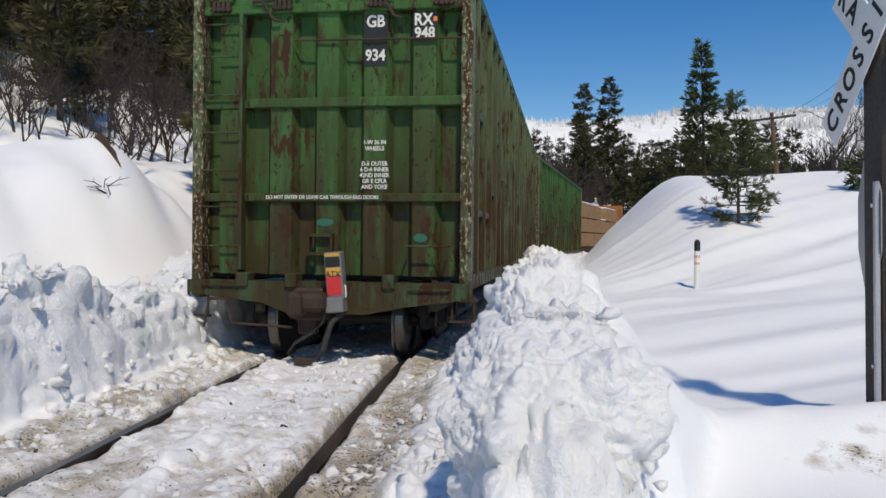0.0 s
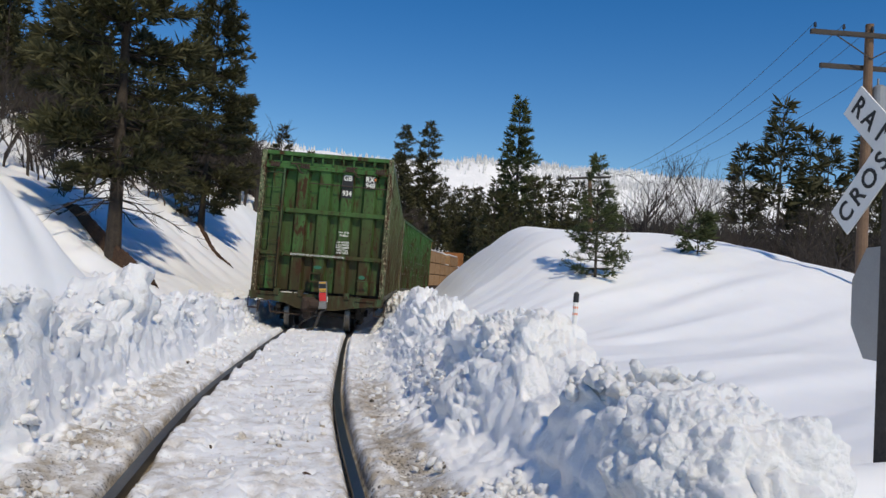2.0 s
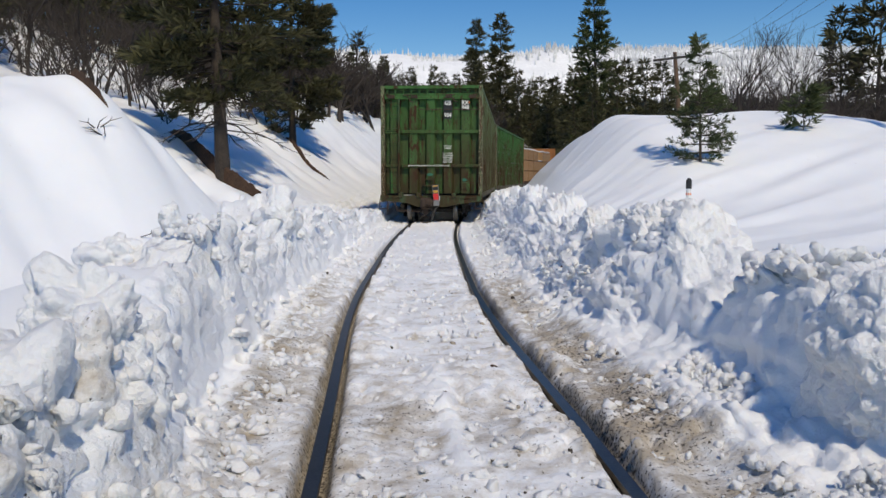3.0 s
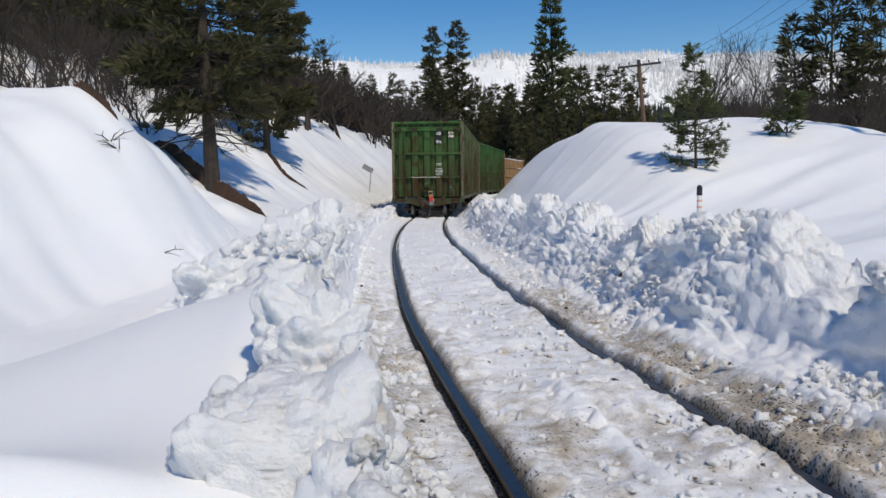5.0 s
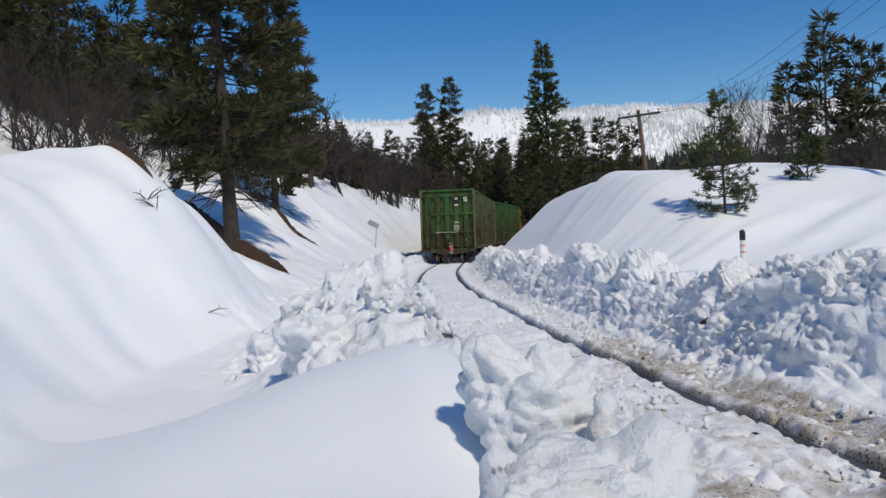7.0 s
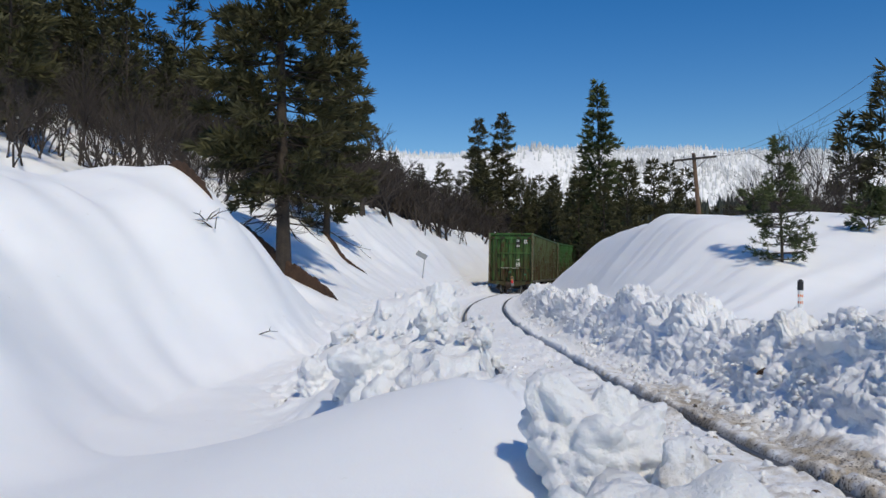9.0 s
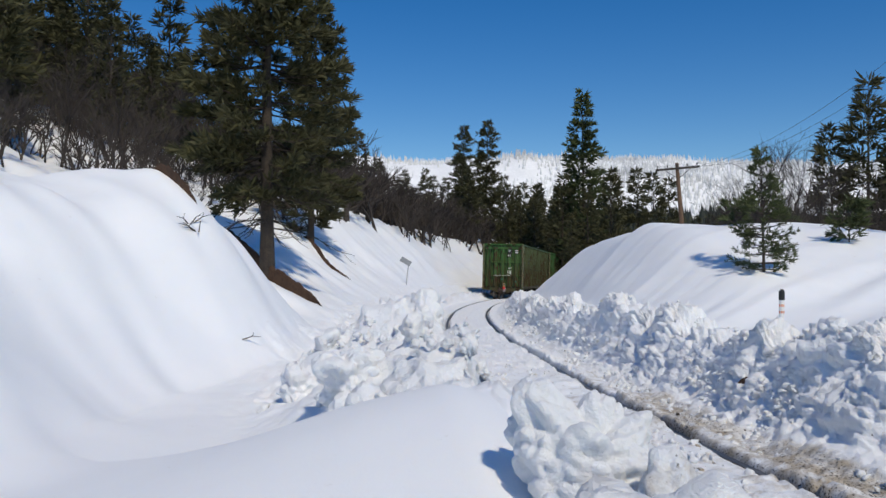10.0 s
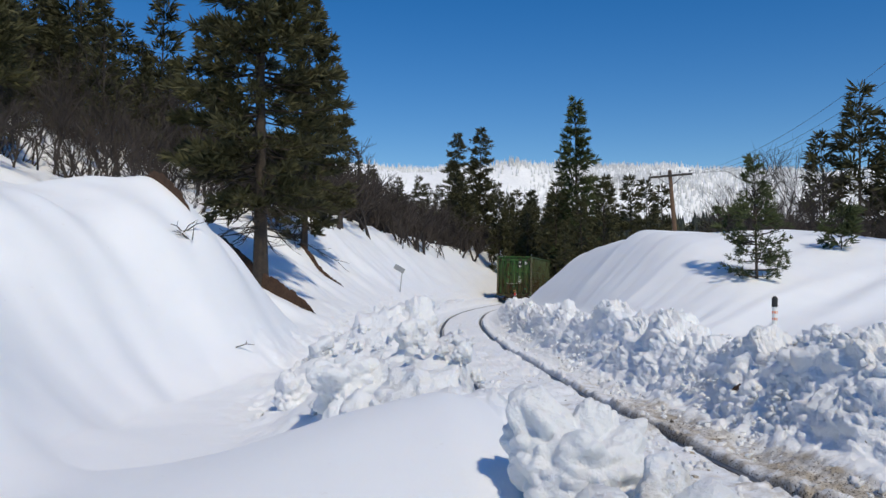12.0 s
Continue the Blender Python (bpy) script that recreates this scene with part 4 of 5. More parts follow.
def lathe(bm, prof, sides=36):
    """Turns (x, r) pairs about the x axis."""
    rings = []
    for x, r in prof:
        rings.append([bm.verts.new((x, r * math.cos(2 * math.pi * k / sides), r * math.sin(2 * math.pi * k / sides))) for k in range(sides)])
    for a, b in zip(rings, rings[1:]):
        for k in range(sides):
            bm.faces.new((a[k], a[(k + 1) % sides], b[(k + 1) % sides], b[k]))
    bm.faces.new(rings[0])
    bm.faces.new(rings[-1][::-1])


def wheelset(parent, y):
    bm = bmesh.new()
    lathe(bm, [(-0.95, 0.07), (-0.85, 0.07), (-0.84, 0.085), (-0.3, 0.075), (0.3, 0.075), (0.84, 0.085), (0.85, 0.07), (0.95, 0.07)], 16)
    axle = part("wheelset", bm, BLACK, parent)
    axle.matrix_basis = pose(0, y, 0.457)
    for s in (-1, 1):
        bm = bmesh.new()
        lathe(bm, [(s * q, r) for q, r in ((0.68, 0.36), (0.68, 0.478), (0.693, 0.483), (0.71, 0.475), (0.722, 0.46), (0.80, 0.454), (0.815, 0.448), (0.818, 0.37), (0.775, 0.35), (0.765, 0.17), (0.80, 0.14))])
        part("wheel", bm, TREAD, axle, "worn steel wheel")
    return axle


def trapezoid_rib(bm, x, z0, z1, top=0.25, base=0.38, deep=0.13, y0=0.2):
    """An upright hat-shaped rib on the rear wall, with sloping flanks."""
    vs = [bm.verts.new((x + a, y0 - d, z)) for z in (z0, z1) for a, d in ((-base / 2, 0), (-top / 2, deep), (top / 2, deep), (base / 2, 0))]
    for k in range(3):
        bm.faces.new((vs[k], vs[k + 1], vs[k + 5], vs[k + 4]))
    bm.faces.new(vs[:4])
    bm.faces.new(vs[4:])


def car_truck(car, y):
    """Side frames, bolster and springs of a four-wheeled truck."""
    for s in (-1, 1):
        bm = bmesh.new()
        x0, x1 = s * 0.93, s * 1.07
        box(bm, min(x0, x1), max(x0, x1), y - 1.15, y + 1.15, 0.5, 0.66, 0.03)
        box(bm, min(x0, x1), max(x0, x1), y - 0.42, y + 0.42, 0.2, 0.32, 0.03)
        for d in (-1, 1):
            box(bm, min(x0, x1), max(x0, x1), y + d * 0.9 - 0.14, y + d * 0.9 + 0.14, 0.34, 0.6, 0.03)
            rod(bm, (s * 1.0, y + d * 0.75, 0.56), (s * 1.0, y + d * 0.38, 0.26), 0.06, sides=6)
            rod(bm, (s * 1.0, y + d * 0.15, 0.3), (s * 1.0, y + d * 0.15, 0.52), 0.07, sides=8)
            rod(bm, (s * 1.07, y + d * 0.9, 0.457), (s * 1.13, y + d * 0.9, 0.457), 0.1, sides=10)
        part("truck_frame", bm, BLACK, car)
    bm = bmesh.new()
    box(bm, -1.0, 1.0, y - 0.2, y + 0.2, 0.42, 0.72, 0.03)
    part("bolster", bm, BLACK, car)


def gondola(label, detailed):
    car = tagged(new("gondola_car"), label, "railway car", "cars of the train")
    w = CAR_W / 2
    sheet, ribs = (PAINT_SIDE, PAINT_RIB) if detailed else (PAINT_SIDE2, PAINT_SIDE2)
    # side walls with staggered ribs
    for s in (-1, 1):
        bm = bmesh.new()
        xi, xo = s * (w - 0.17), s * (w - 0.12)
        box(bm, min(xi, xo), max(xi, xo), 0.2, CAR_L - 0.2, 0.95, 4.33)
        wall = part("side_wall", bm, sheet, car, "weathered green side sheet")
        bm = bmesh.new()
        xa, xb = s * (w - 0.14), s * (w - 0.01)
        box(bm, min(xa, xb), max(xa, xb), 0.05, CAR_L - 0.05, 4.27, 4.38, 0.01)
        part("top_chord", bm, sheet, car)
        bm = bmesh.new()
        box(bm, min(xa, xb), max(xa, xb), 0.05, CAR_L - 0.05, 0.85, 1.02, 0.01)
        part("side_sill", bm, GRIMY, car)
        rnd = random.Random(5 + s)
        nr = 22
        for k in range(nr):
            y = 0.75 + (CAR_L - 1.5) * k / (nr - 1)
            bm = bmesh.new()
            box(bm, min(s * (w - 0.125), s * w), max(s * (w - 0.125), s * w), y - 0.045, y + 0.045, 1.0, 4.28, 0.008)
            part("rib", bm, ribs, car)
            if k < nr - 1:
                for z in rnd.sample((1.75, 2.1, 2.45, 2.95, 3.3), rnd.choice((1, 1, 2))):
                    bm = bmesh.new()
                    box(bm, min(s * (w - 0.125), s * (w - 0.03)), max(s * (w - 0.125), s * (w - 0.03)), y + 0.045, y + (CAR_L - 1.5) / (nr - 1) - 0.045, z - 0.04, z + 0.04, 0.006)
                    part("stiffener", bm, sheet, car)
    bm = bmesh.new()
    box(bm, -w + 0.17, w - 0.17, 0.25, CAR_L - 0.25, 0.95, 1.06)
    box(bm, -0.28, 0.28, 0.5, CAR_L - 0.5, 0.62, 0.95)
    part("underframe", bm, BLACK, car)
    bm = bmesh.new()
    box(bm, -w + 0.1, w - 0.1, CAR_L - 0.2, CAR_L - 0.1, 0.95, 4.2)
    part("front_wall", bm, PAINT, car)
    # rear wall: sheet, corner posts, ribs, belts
    bm = bmesh.new()
    box(bm, -w + 0.1, w - 0.1, 0.2, 0.25, 1.0, 4.02)
    part("end_sheet", bm, PAINT, car)
    for s in (-1, 1):
        bm = bmesh.new()
        box(bm, min(s * (w - 0.125), s * w), max(s * (w - 0.125), s * w), 0.0, 0.26, 0.72, 4.4, 0.012)
        part("corner_post", bm, PAINT_CHIP, car, "corner post with chipped paint and rust")
    for x in (-0.58, -0.03, 0.52, 1.08):
        bm = bmesh.new()
        trapezoid_rib(bm, x, 1.0, 3.98)
        part("end_rib", bm, PAINT_RUSTY if x in (-0.58, 1.08) else PAINT, car)
    bm = bmesh.new()
    trapezoid_rib(bm, -1.2, 1.0, 3.98, 0.24, 0.3, 0.11)
    part("end_rib", bm, PAINT, car)
    for z0, z1 in ((1.83, 1.93), (2.9, 3.01)):
        bm = bmesh.new()
        box(bm, -0.96, w - 0.12, 0.03, 0.2, z0, z1, 0.012)
        part("belt_rail", bm, PAINT, car)
        bm = bmesh.new()
        box(bm, -w + 0.12, -0.98, 0.07, 0.2, z0, z1, 0.012)
        part("belt_rail", bm, PAINT, car)
    bm = bmesh.new()
    box(bm, -w + 0.12, w - 0.12, 0.02, 0.2, 3.97, 4.07, 0.012)
    box(bm, -w + 0.12, w - 0.12, 0.06, 0.2, 4.05, 4.16, 0.008)
    part("door_header", bm, PAINT, car)
    bm = bmesh.new()
    box(bm, -w + 0.12, w - 0.12, 0.0, 0.3, 4.3, 4.4, 0.012)
    part("end_chord", bm, PAINT, car)
    for k in range(12):
        x = -w + 0.22 + k * (CAR_W - 0.44) / 11
        bm = bmesh.new()
        box(bm, x - 0.017, x + 0.017, 0.02, 0.07, 4.14, 4.31)
        part("header_post", bm, PAINT, car)
    bm = bmesh.new()
    box(bm, -w + 0.12, w - 0.12, 0.22, 0.26, 4.05, 4.3)
    part("header_sheet", bm, GRIMY, car)
    for x in (-1.28, -0.55, 0.56, 1.3):
        bm = bmesh.new()
        for k in range(4):
            box(bm, x - 0.1 + k * 0.055, x - 0.06 + k * 0.055, -0.03, 0.06, 4.0, 4.12, 0.006)
        rod(bm, (x - 0.12, 0.0, 4.03), (x + 0.12, 0.0, 4.03), 0.022)
        part("hinge", bm, RUST, car, "rusty door hinge")
    # ladder
    bm = bmesh.new()
    box(bm, -1.06, -1.015, -0.02, 0.12, 1.05, 3.98, 0.006)
    part("ladder_rail", bm, GRIMY, car)
    for z in (1.32, 1.77, 2.19, 2.62, 3.05, 3.49, 3.86):
        bm = bmesh.new()
        rod(bm, (-w + 0.06, 0.01, z), (-1.04, 0.01, z), 0.011)
        rod(bm, (-w + 0.06, 0.01, z), (-w + 0.06, 0.06, z), 0.011)
        part("ladder_rung", bm, GRIMY, car)
    bm = bmesh.new()
    rod(bm, (-0.42, 0.03, 3.66), (w - 0.08, 0.03, 3.64), 0.012)
    part("latch_rod", bm, RUST, car)
    for x in (-0.78, 0.62):
        bm = bmesh.new()
        rod(bm, (x, -0.01, 4.1), (x + 0.12, 0.0, 3.9), 0.018)
        rod(bm, (x - 0.12, -0.01, 4.1), (x + 0.12, -0.01, 4.11), 0.02)
        rod(bm, (x + 0.12, 0.0, 3.9), (x + 0.2, 0.02, 3.88), 0.014)
        part("lever", bm, RUST, car, "rusty latch lever")
    # small step frame, grab irons, sprayed marks
    bm = bmesh.new()
    for z in (1.24, 1.45):
        box(bm, -0.22, 0.06, -0.02, 0.08, z - 0.02, z + 0.02, 0.005)
    for x in (-0.22, 0.05):
        box(bm, x - 0.012, x + 0.012, -0.02, 0.08, 1.22, 1.47)
    part("step_frame", bm, GRIMY, car)
    for x0, x1, z in ((0.92, 1.38, 1.34), (0.95, 1.4, 0.86), (-1.45, -1.0, 0.88)):
        bm = bmesh.new()
        rod(bm, (x0, -0.09, z), (x1, -0.09, z), 0.011)
        for x in (x0, x1):
            rod(bm, (x, -0.09, z), (x, 0.08, z), 0.011)
        part("grab_iron", bm, GRIMY, car)
    # end sill: deeper in the middle
    bm = bmesh.new()
    zs = [(-w - 0.02, 0.78, 0.93), (-0.75, 0.68, 0.93), (-0.45, 0.57, 0.93), (0.45, 0.57, 0.93), (0.9, 0.66, 0.93), (w, 0.76, 0.93)]
    front = [[bm.verts.new((x, -0.06, a)), bm.verts.new((x, -0.06, b)), bm.verts.new((x, 0.2, b)), bm.verts.new((x, 0.2, a))] for x, a, b in zs]
    for a, b in zip(front, front[1:]):
        for k in range(4):
            bm.faces.new((a[k], a[(k + 1) % 4], b[(k + 1) % 4], b[k]))
    bm.faces.new(front[0])
    bm.faces.new(front[-1])
    part("end_sill", bm, GRIMY, car, "grimy green end sill")
    for x in (-0.98, -0.4, 0.72):
        bm = bmesh.new()
        box(bm, x - 0.07, x + 0.07, -0.1, 0.14, 0.86, 1.02, 0.012)
        part("door_stop", bm, GRIMY, car)
    for s in (-1, 1):
        bm = bmesh.new()
        x = s * (w - 0.08)
        for d in (-0.12, 0.12):
            rod(bm, (x + d, 0.02, 0.8), (x + d, 0.02, 0.52), 0.014)
        box(bm, x - 0.15, x + 0.15, -0.01, 0.05, 0.5, 0.525)
        part("step", bm, RUST, car, "bent sill step")
    # coupler and uncoupling lever
    bm = bmesh.new()
    box(bm, -0.34, 0.02, -0.16, 0.1, 0.5, 0.86, 0.03)
    box(bm, -0.22, 0.1, -0.5, 0.0, 0.62, 0.82, 0.05)
    box(bm, -0.28, -0.12, -0.6, -0.3, 0.56, 0.84, 0.05)
    box(bm, -0.3, -0.1, -0.12, 0.06, 0.34, 0.54, 0.02)
    part("coupler", bm, RUST, car, "rusty knuckle coupler")
    bm = bmesh.new()
    for a, b in (((-1.35, -0.12, 0.72), (-1.15, -0.12, 0.72)), ((-1.15, -0.12, 0.72), (-1.08, -0.12, 0.45)), ((-1.08, -0.12, 0.45), (-0.35, -0.14, 0.42)), ((-1.35, -0.12, 0.72), (-1.4, -0.14, 0.4))):
        rod(bm, a, b, 0.014)
    part("uncoupling_lever", bm, RUST, car)
    if detailed:
        bm = bmesh.new()
        m = Matrix.Translation((0.1, 0, 0.02)) @ Matrix.Rotation(radians(-5), 4, "Y")
        box(bm, 0.06, 0.25, -0.32, -0.16, 0.72, 1.24, 0.012, m)
        eot = part("end_of_train_device", bm, GREY, car, "grey end-of-train device with a red panel")
        bm = bmesh.new()
        box(bm, 0.04, 0.24, -0.34, -0.14, 0.58, 0.74, 0.015, m)
        part("device_base", bm, GREY, eot)
        bm = bmesh.new()
        box(bm, 0.075, 0.235, -0.329, -0.318, 0.77, 0.97, 0.0, m)
        part("reflector", bm, RED, eot, "red reflective panel")
        for z0, z1, mt, nm in ((0.985, 1.07, YELLOW, "plate"), (1.08, 1.18, LETTER, "display"), (1.19, 1.225, YELLOW, "plate")):
            bm = bmesh.new()
            box(bm, 0.075, 0.235, -0.329, -0.318, z0, z1, 0.0, m)
            part(nm, bm, mt, eot)
        writing("ATX", 0.085, eot, 0.165, -0.332, 1.028, LETTER, tilt=0)
        bm = bmesh.new()
        for a, b in (((0.25, -0.25, 0.76), (0.29, -0.25, 0.78)), ((0.29, -0.25, 0.78), (0.285, -0.25, 0.9)), ((0.285, -0.25, 0.9), (0.24, -0.25, 0.92))):
            rod(bm, a, b, 0.009)
        part("handle", bm, WHITE, eot)
        tv, tf = [], []
        pts = [Vector(q) for q in ((0.06, -0.28, 0.6), (0.05, -0.3, 0.5), (-0.08, -0.32, 0.38), (-0.26, -0.33, 0.27), (-0.33, -0.33, 0.16), (-0.26, -0.33, 0.09), (-0.12, -0.33, 0.07))]
        tube(tv, tf, pts, [0.02] * 7, 8)
        link_mesh("air_hose", tv, tf, HOSE, car, smooth=True)
        tv, tf = [], []
        pts = [Vector(q) for q in ((0.26, -0.2, 0.62), (0.14, -0.28, 0.5), (0.09, -0.3, 0.34), (0.06, -0.31, 0.2), (-0.02, -0.32, 0.1), (-0.14, -0.33, 0.07))]
        tube(tv, tf, pts, [0.034] * 6, 8)
        link_mesh("brake_hose", tv, tf, HOSE, car, smooth=True)
        bm = bmesh.new()
        box(bm, -0.26, -0.06, -0.36, -0.3, 0.03, 0.11, 0.015)
        part("hose_coupling", bm, RUST, car)
        # painted panels and lettering
        for x, z0, z1 in ((0.52, 3.60, 3.93), (0.52, 3.36, 3.585), (1.08, 3.62, 3.93)):
            bm = bmesh.new()
            box(bm, x - 0.135, x + 0.135, 0.062, 0.068, z0, z1)
            part("number_panel", bm, LETTER, car, "black panel with white lettering")
        for tx, x, z, sz in (("GB", 0.52, 3.85, 0.185), ("934", 0.52, 3.47, 0.175), ("RX", 1.065, 3.855, 0.185), ("948", 1.08, 3.705, 0.175)):
            writing(tx, sz, car, x, 0.056, z, STENCIL, wide=0.88, bold=0.005)
        bm = bmesh.new()
        box(bm, 1.175, 1.22, 0.056, 0.061, 3.84, 3.89)
        part("sticker", bm, ORANGE, car)
        for tx, z in (("1-W 36 IN", 2.5), ("WHEELS", 2.43), ("D-5 OUTER", 2.26), ("6 D-6 INNER", 2.195), ("42ND INNER", 2.13), ("GR E CPLR", 2.065), ("AND YOKE", 2.0)):
            writing(tx, 0.066, car, 0.52, 0.064, z, STENCIL, wide=0.9, bold=0.0015)
        writing("DO NOT ENTER OR LEAVE CAR THROUGH END DOORS", 0.06, car, -0.08, 0.024, 1.88, STENCIL, wide=0.86, bold=0.001)
        for x, z, a, c in ((-0.05, 1.6, 0.1, 0.045), (1.05, 1.43, 0.08, 0.05)):
            bm = bmesh.new()
            r = bmesh.ops.create_circle(bm, cap_ends=True, segments=18, radius=1.0)
            bmesh.ops.transform(bm, matrix=Matrix.Translation((x, 0.066, z)) @ Matrix.Rotation(radians(90), 4, "X") @ Matrix.Diagonal((a, c, 1, 1)), verts=r["verts"])
            part("spray_mark", bm, TEAL, car)
        rnd = random.Random(31)
        for y0, z0, n in ((0.42, 1.2, 4), (1.0, 1.15, 5), (1.62, 1.2, 4)):
            for k in range(n):
                tv, tf = [], []
                y1 = y0 + rnd.uniform(-0.05, 0.3)
                pts = [Vector((w - 0.118, y1 + 0.13 * math.sin(q * 1.3 + k), z0 + k * 0.14 + q * 0.12)) for q in range(5)]
                tube(tv, tf, pts, [0.012, 0.026, 0.028, 0.024, 0.01], 5)
                link_mesh("sprayed_stroke", tv, tf, STENCIL, car, "white sprayed paint stroke")
        bm = bmesh.new()
        box(bm, w - 0.121, w - 0.116, 0.3, 0.68, 1.05, 1.5)
        part("spray_mark", bm, TEAL, car)
    wheels = []
    for y in (1.65, CAR_L - 1.65):
        car_truck(car, y)
        for d in (-0.89, 0.89):
            wheels.append((wheelset(car, y + d), y + d))
    return car, wheels


def flat_car():
    car = tagged(new("flat_car"), "rusty bulkhead flat car loaded with bundled lumber", "railway car", "cars of the train")
    bm = bmesh.new()
    box(bm, -1.45, 1.45, 0.1, CAR_L - 0.1, 0.85, 1.1, 0.01)
    box(bm, -0.3, 0.3, 0.5, CAR_L - 0.5, 0.6, 0.86)
    part("deck", bm, RUST, car)
    for y in (0.15, CAR_L - 0.4):
        bm = bmesh.new()
        box(bm, -1.42, 1.42, y, y + 0.12, 1.1, 4.25, 0.01)
        for x in (-1.38, -0.7, 0, 0.7, 1.38):
            box(bm, x - 0.07, x + 0.07, y - 0.12, y + 0.002, 1.1, 4.25, 0.01)
        part("bulkhead", bm, ORANGE_RUST, car, "orange rusty steel bulkhead")
    wheels = []
    for y in (1.65, CAR_L - 1.65):
        car_truck(car, y)
        for d in (-0.89, 0.89):
            wheels.append((wheelset(car, y + d), y + d))
    rnd = random.Random(8)
    for k in range(7):
        for lev in range(3):
            for s in (-1, 1):
                if lev == 2 and k in (3, 6):
                    continue
                bm = bmesh.new()
                y0 = 0.5 + k * 2.48
                z0 = 1.16 + lev * 0.86
                box(bm, s * 0.69 - 0.66, s * 0.69 + 0.66, y0 + rnd.uniform(0, 0.06), y0 + 2.4 - rnd.uniform(0, 0.06), z0, z0 + 0.8, 0.015)
                part("lumber_bundle", bm, LUMBER, car, "strapped bundle of sawn boards")
    for k in range(7):
        bm = bmesh.new()
        z = 1.16 + (2 if k in (3, 6) else 3) * 0.86 - 0.01
        box(bm, -1.3, 1.3, 0.52 + k * 2.48, 2.85 + k * 2.48, z, z + 0.09, 0.04)
        part("snow_cap", bm, SNOW, car, "snow lying on the load")
    return car, wheels


ORANGE_RUST = plain("orange_rust", (0.33, 0.13, 0.04), 0.8, 0, 0.4, 2, 0.3)
LUMBER = plain("sawn_lumber", (0.30, 0.17, 0.075), 0.8, 0, 0.45, 3.5, 0.5, 9)
TRAIN = [gondola("green ribbed steel gondola car with rust at its end", True), gondola("green ribbed steel gondola car coupled ahead", False), flat_car()]

# ---- distance ----
MTN_SNOW = plain("far_snow", (0.9, 0.905, 0.915), 0.8, 0, 0.12, 0.02, 0.0, 0.2)
FROST = plain("frosted_trees", (0.68, 0.69, 0.69), 0.9, 0, 0.5, 0.02, 0.0, 0.3)
DARKWOODS = plain("far_dark_trees", (0.028, 0.036, 0.03), 0.9, 0, 0.5, 0.05, 0.0, 0.5)


def ridge_height(X, Y):
    return -20 + 306 * sstep(1100, 1900, Y) * (0.92 + 0.16 * fbm(X * 0.0022, Y * 0.001, 71)) + 40 * (fbm(X * 0.008, Y * 0.008, 72) - 0.5)


def mountain():
    xs, ys = np.linspace(-900, 1900, 150), np.linspace(1100, 2400, 40)
    X, Y = np.meshgrid(xs, ys)
    Z = ridge_height(X, Y)
    nx = len(xs)
    i = (np.arange(len(ys) - 1)[:, None] * nx + np.arange(nx - 1)[None]).ravel()
    faces = np.stack([i, i + 1, i + nx + 1, i + nx], -1).tolist()
    ob = link_mesh("backdrop", np.stack([X, Y, Z], -1).reshape(-1, 3).tolist(), faces, MTN_SNOW, smooth=True)
    tagged(ob, "far snow-covered mountain ridge in full sun", "mountain", kind="structure")


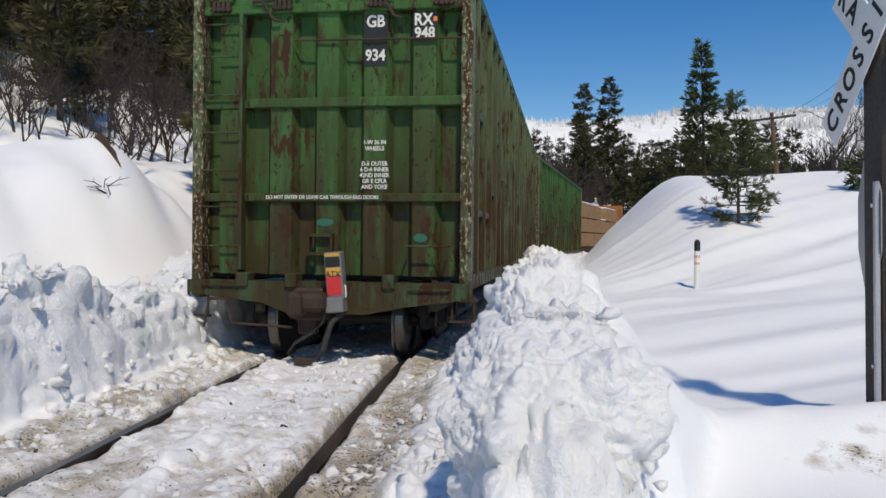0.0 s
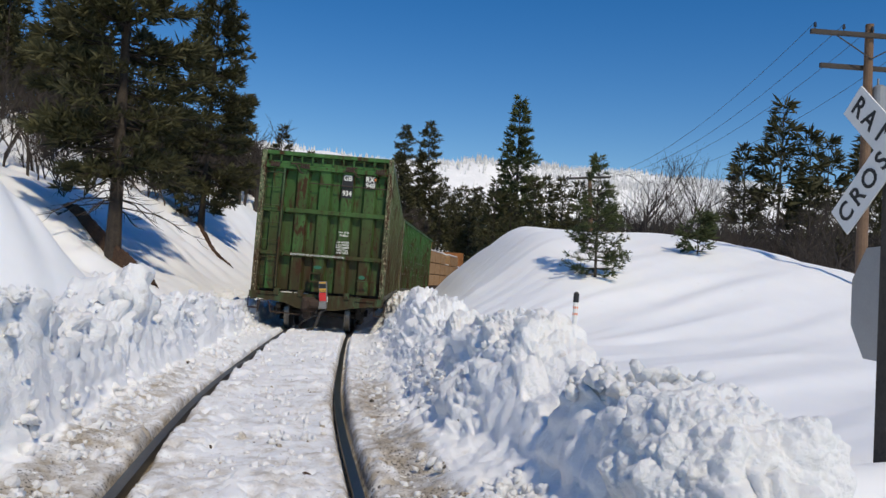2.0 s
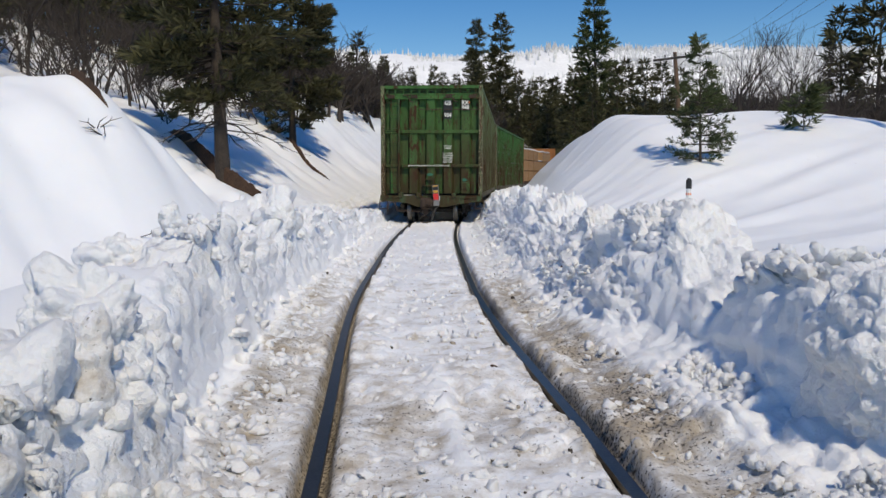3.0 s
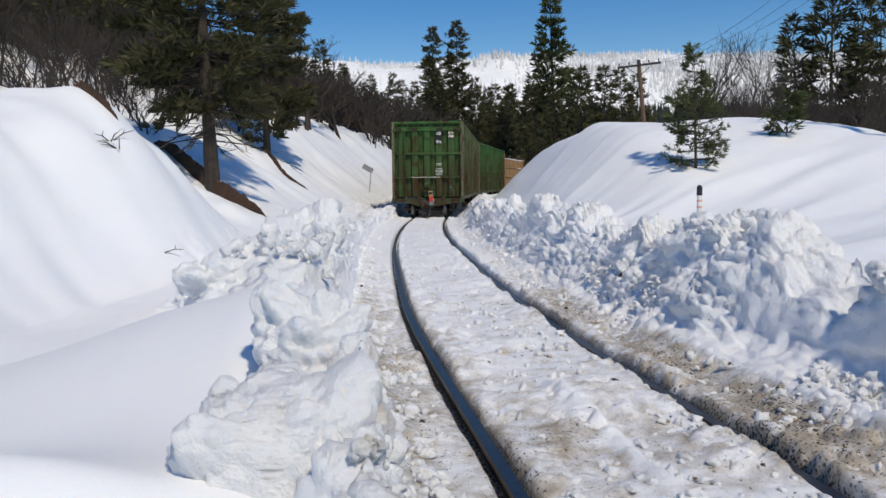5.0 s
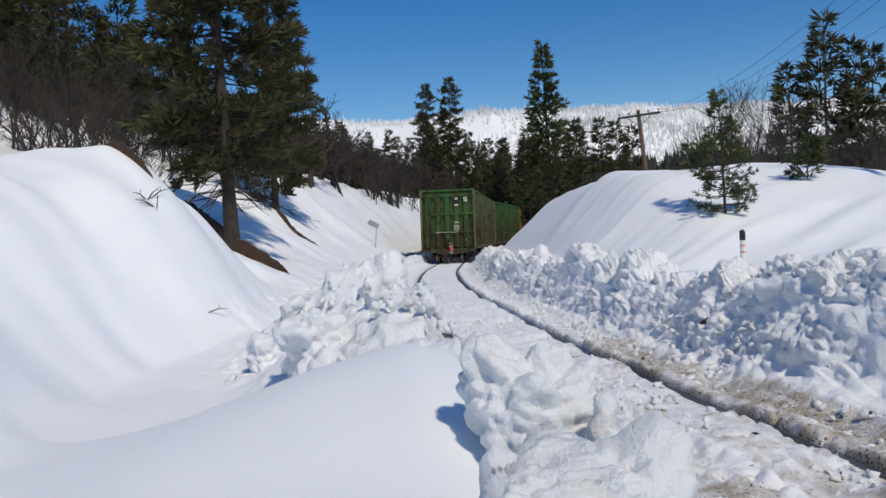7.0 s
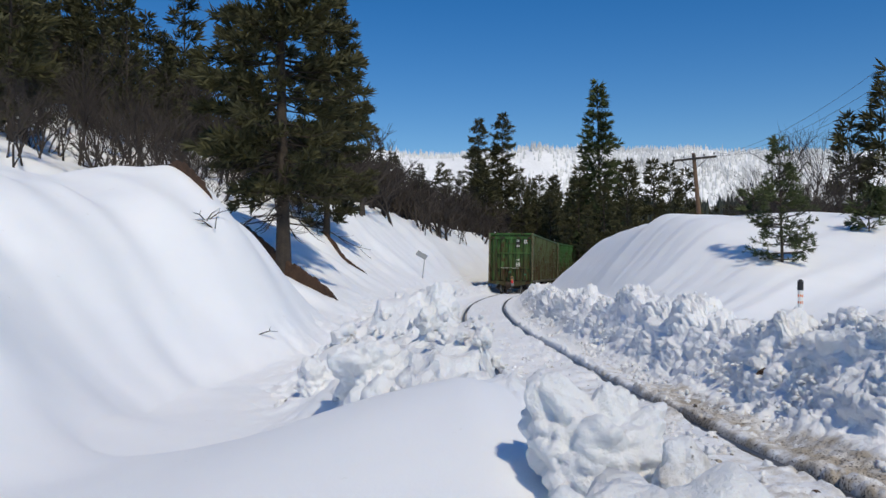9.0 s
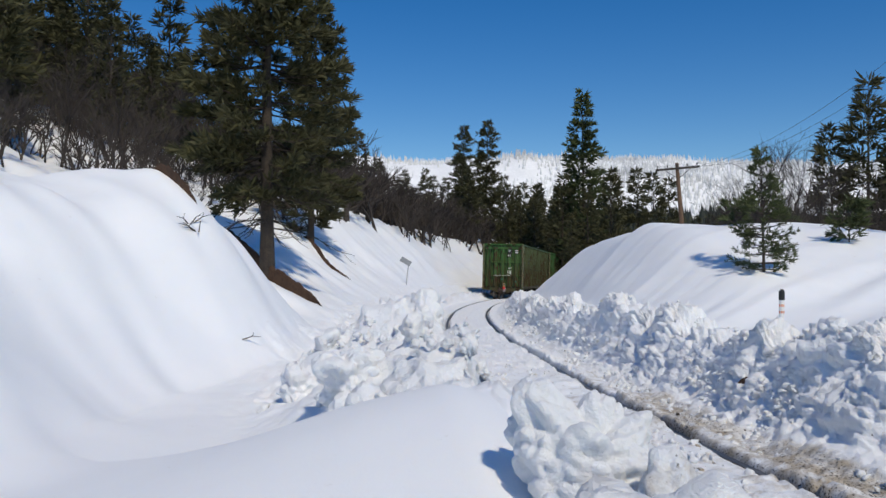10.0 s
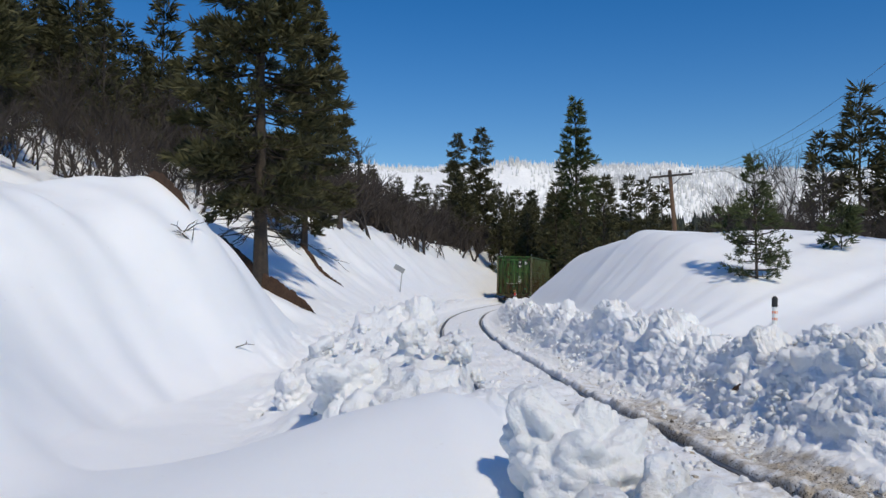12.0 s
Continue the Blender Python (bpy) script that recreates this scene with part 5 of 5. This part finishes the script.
def cones(name, x, y, z, h, r, mat, label, sides=5):
    """Many small far trees in one mesh."""
    n = len(x)
    a = np.arange(sides) * 2 * np.pi / sides
    ring = np.stack([x[:, None] + r[:, None] * np.cos(a), y[:, None] + r[:, None] * np.sin(a), np.repeat(z[:, None], sides, 1)], -1)
    tip = np.stack([x, y, z + h], -1)[:, None]
    co = np.concatenate([ring, tip], 1).reshape(-1, 3)
    b = np.arange(n)[:, None] * (sides + 1)
    k = np.arange(sides)
    f = np.stack([b + k, b + (k + 1) % sides, np.repeat(b + sides, sides, 1)], -1).reshape(-1, 3)
    ob = link_mesh(name, co.tolist(), f.tolist(), mat)
    tagged(ob, label, "trees", kind="stuff")


def far_woods():
    rng = np.random.RandomState(9)
    n = 26000
    x, y = rng.uniform(-500, 1500, n), rng.uniform(1150, 1960, n)
    keep = fbm(x * 0.006, y * 0.006, 73) + 0.18 * rng.uniform(-1, 1, n) > 0.5
    x, y = x[keep], y[keep]
    cones("frosted_forest", x, y, ridge_height(x, y) - 2, rng.uniform(8, 20, len(x)), rng.uniform(1.8, 3.6, len(x)), FROST, "frosted conifers covering the far mountain")
    n = 2600
    x, y = rng.uniform(-160, 420, n), rng.uniform(260, 620, n)
    z = -4 + 46 * sstep(260, 620, y) * (0.6 + 0.8 * fbm(x * 0.01, y * 0.004, 74))
    cones("dark_forest", x, y, z - 3, rng.uniform(11, 20, n), rng.uniform(2.2, 4.2, n), DARKWOODS, "dark conifer forest on the shaded lower slopes", 6)


mountain()
far_woods()


# ---- what moves ----
SPEED, START = 5.6, 9.05
YS = np.arange(-10, 160, 0.1)
ARC = np.concatenate([[0], np.cumsum(np.hypot(0.1, np.diff(track_x(YS))))]) - 10


def on_track(s):
    y = float(np.interp(s, ARC, YS))
    return Vector((float(track_x(y)), y, ZR))


def car_pose(s, length):
    a, b = on_track(s + 1.65), on_track(s + length - 1.65)
    d = (b - a).normalized()
    return Matrix.Translation(a - d * 1.65) @ pose(0, 0, 0, 0, 0, -math.degrees(math.atan2(d.x, d.y))) @ pose(0, 0, 0, 0, 1.2, 0)


def motions():
    steps = [k * 0.5 for k in range(25)]
    for i, (car, wheels) in enumerate(TRAIN):
        off = i * (CAR_L + 1.0)
        walk(car, [(t, car_pose(START + SPEED * t + off, CAR_L)) for t in steps])
        for o, y in wheels:
            walk(o, [(k * 0.1, pose(0, y, 0.457, -math.degrees(SPEED * k * 0.1 / 0.457))) for k in range(121)])


motions()
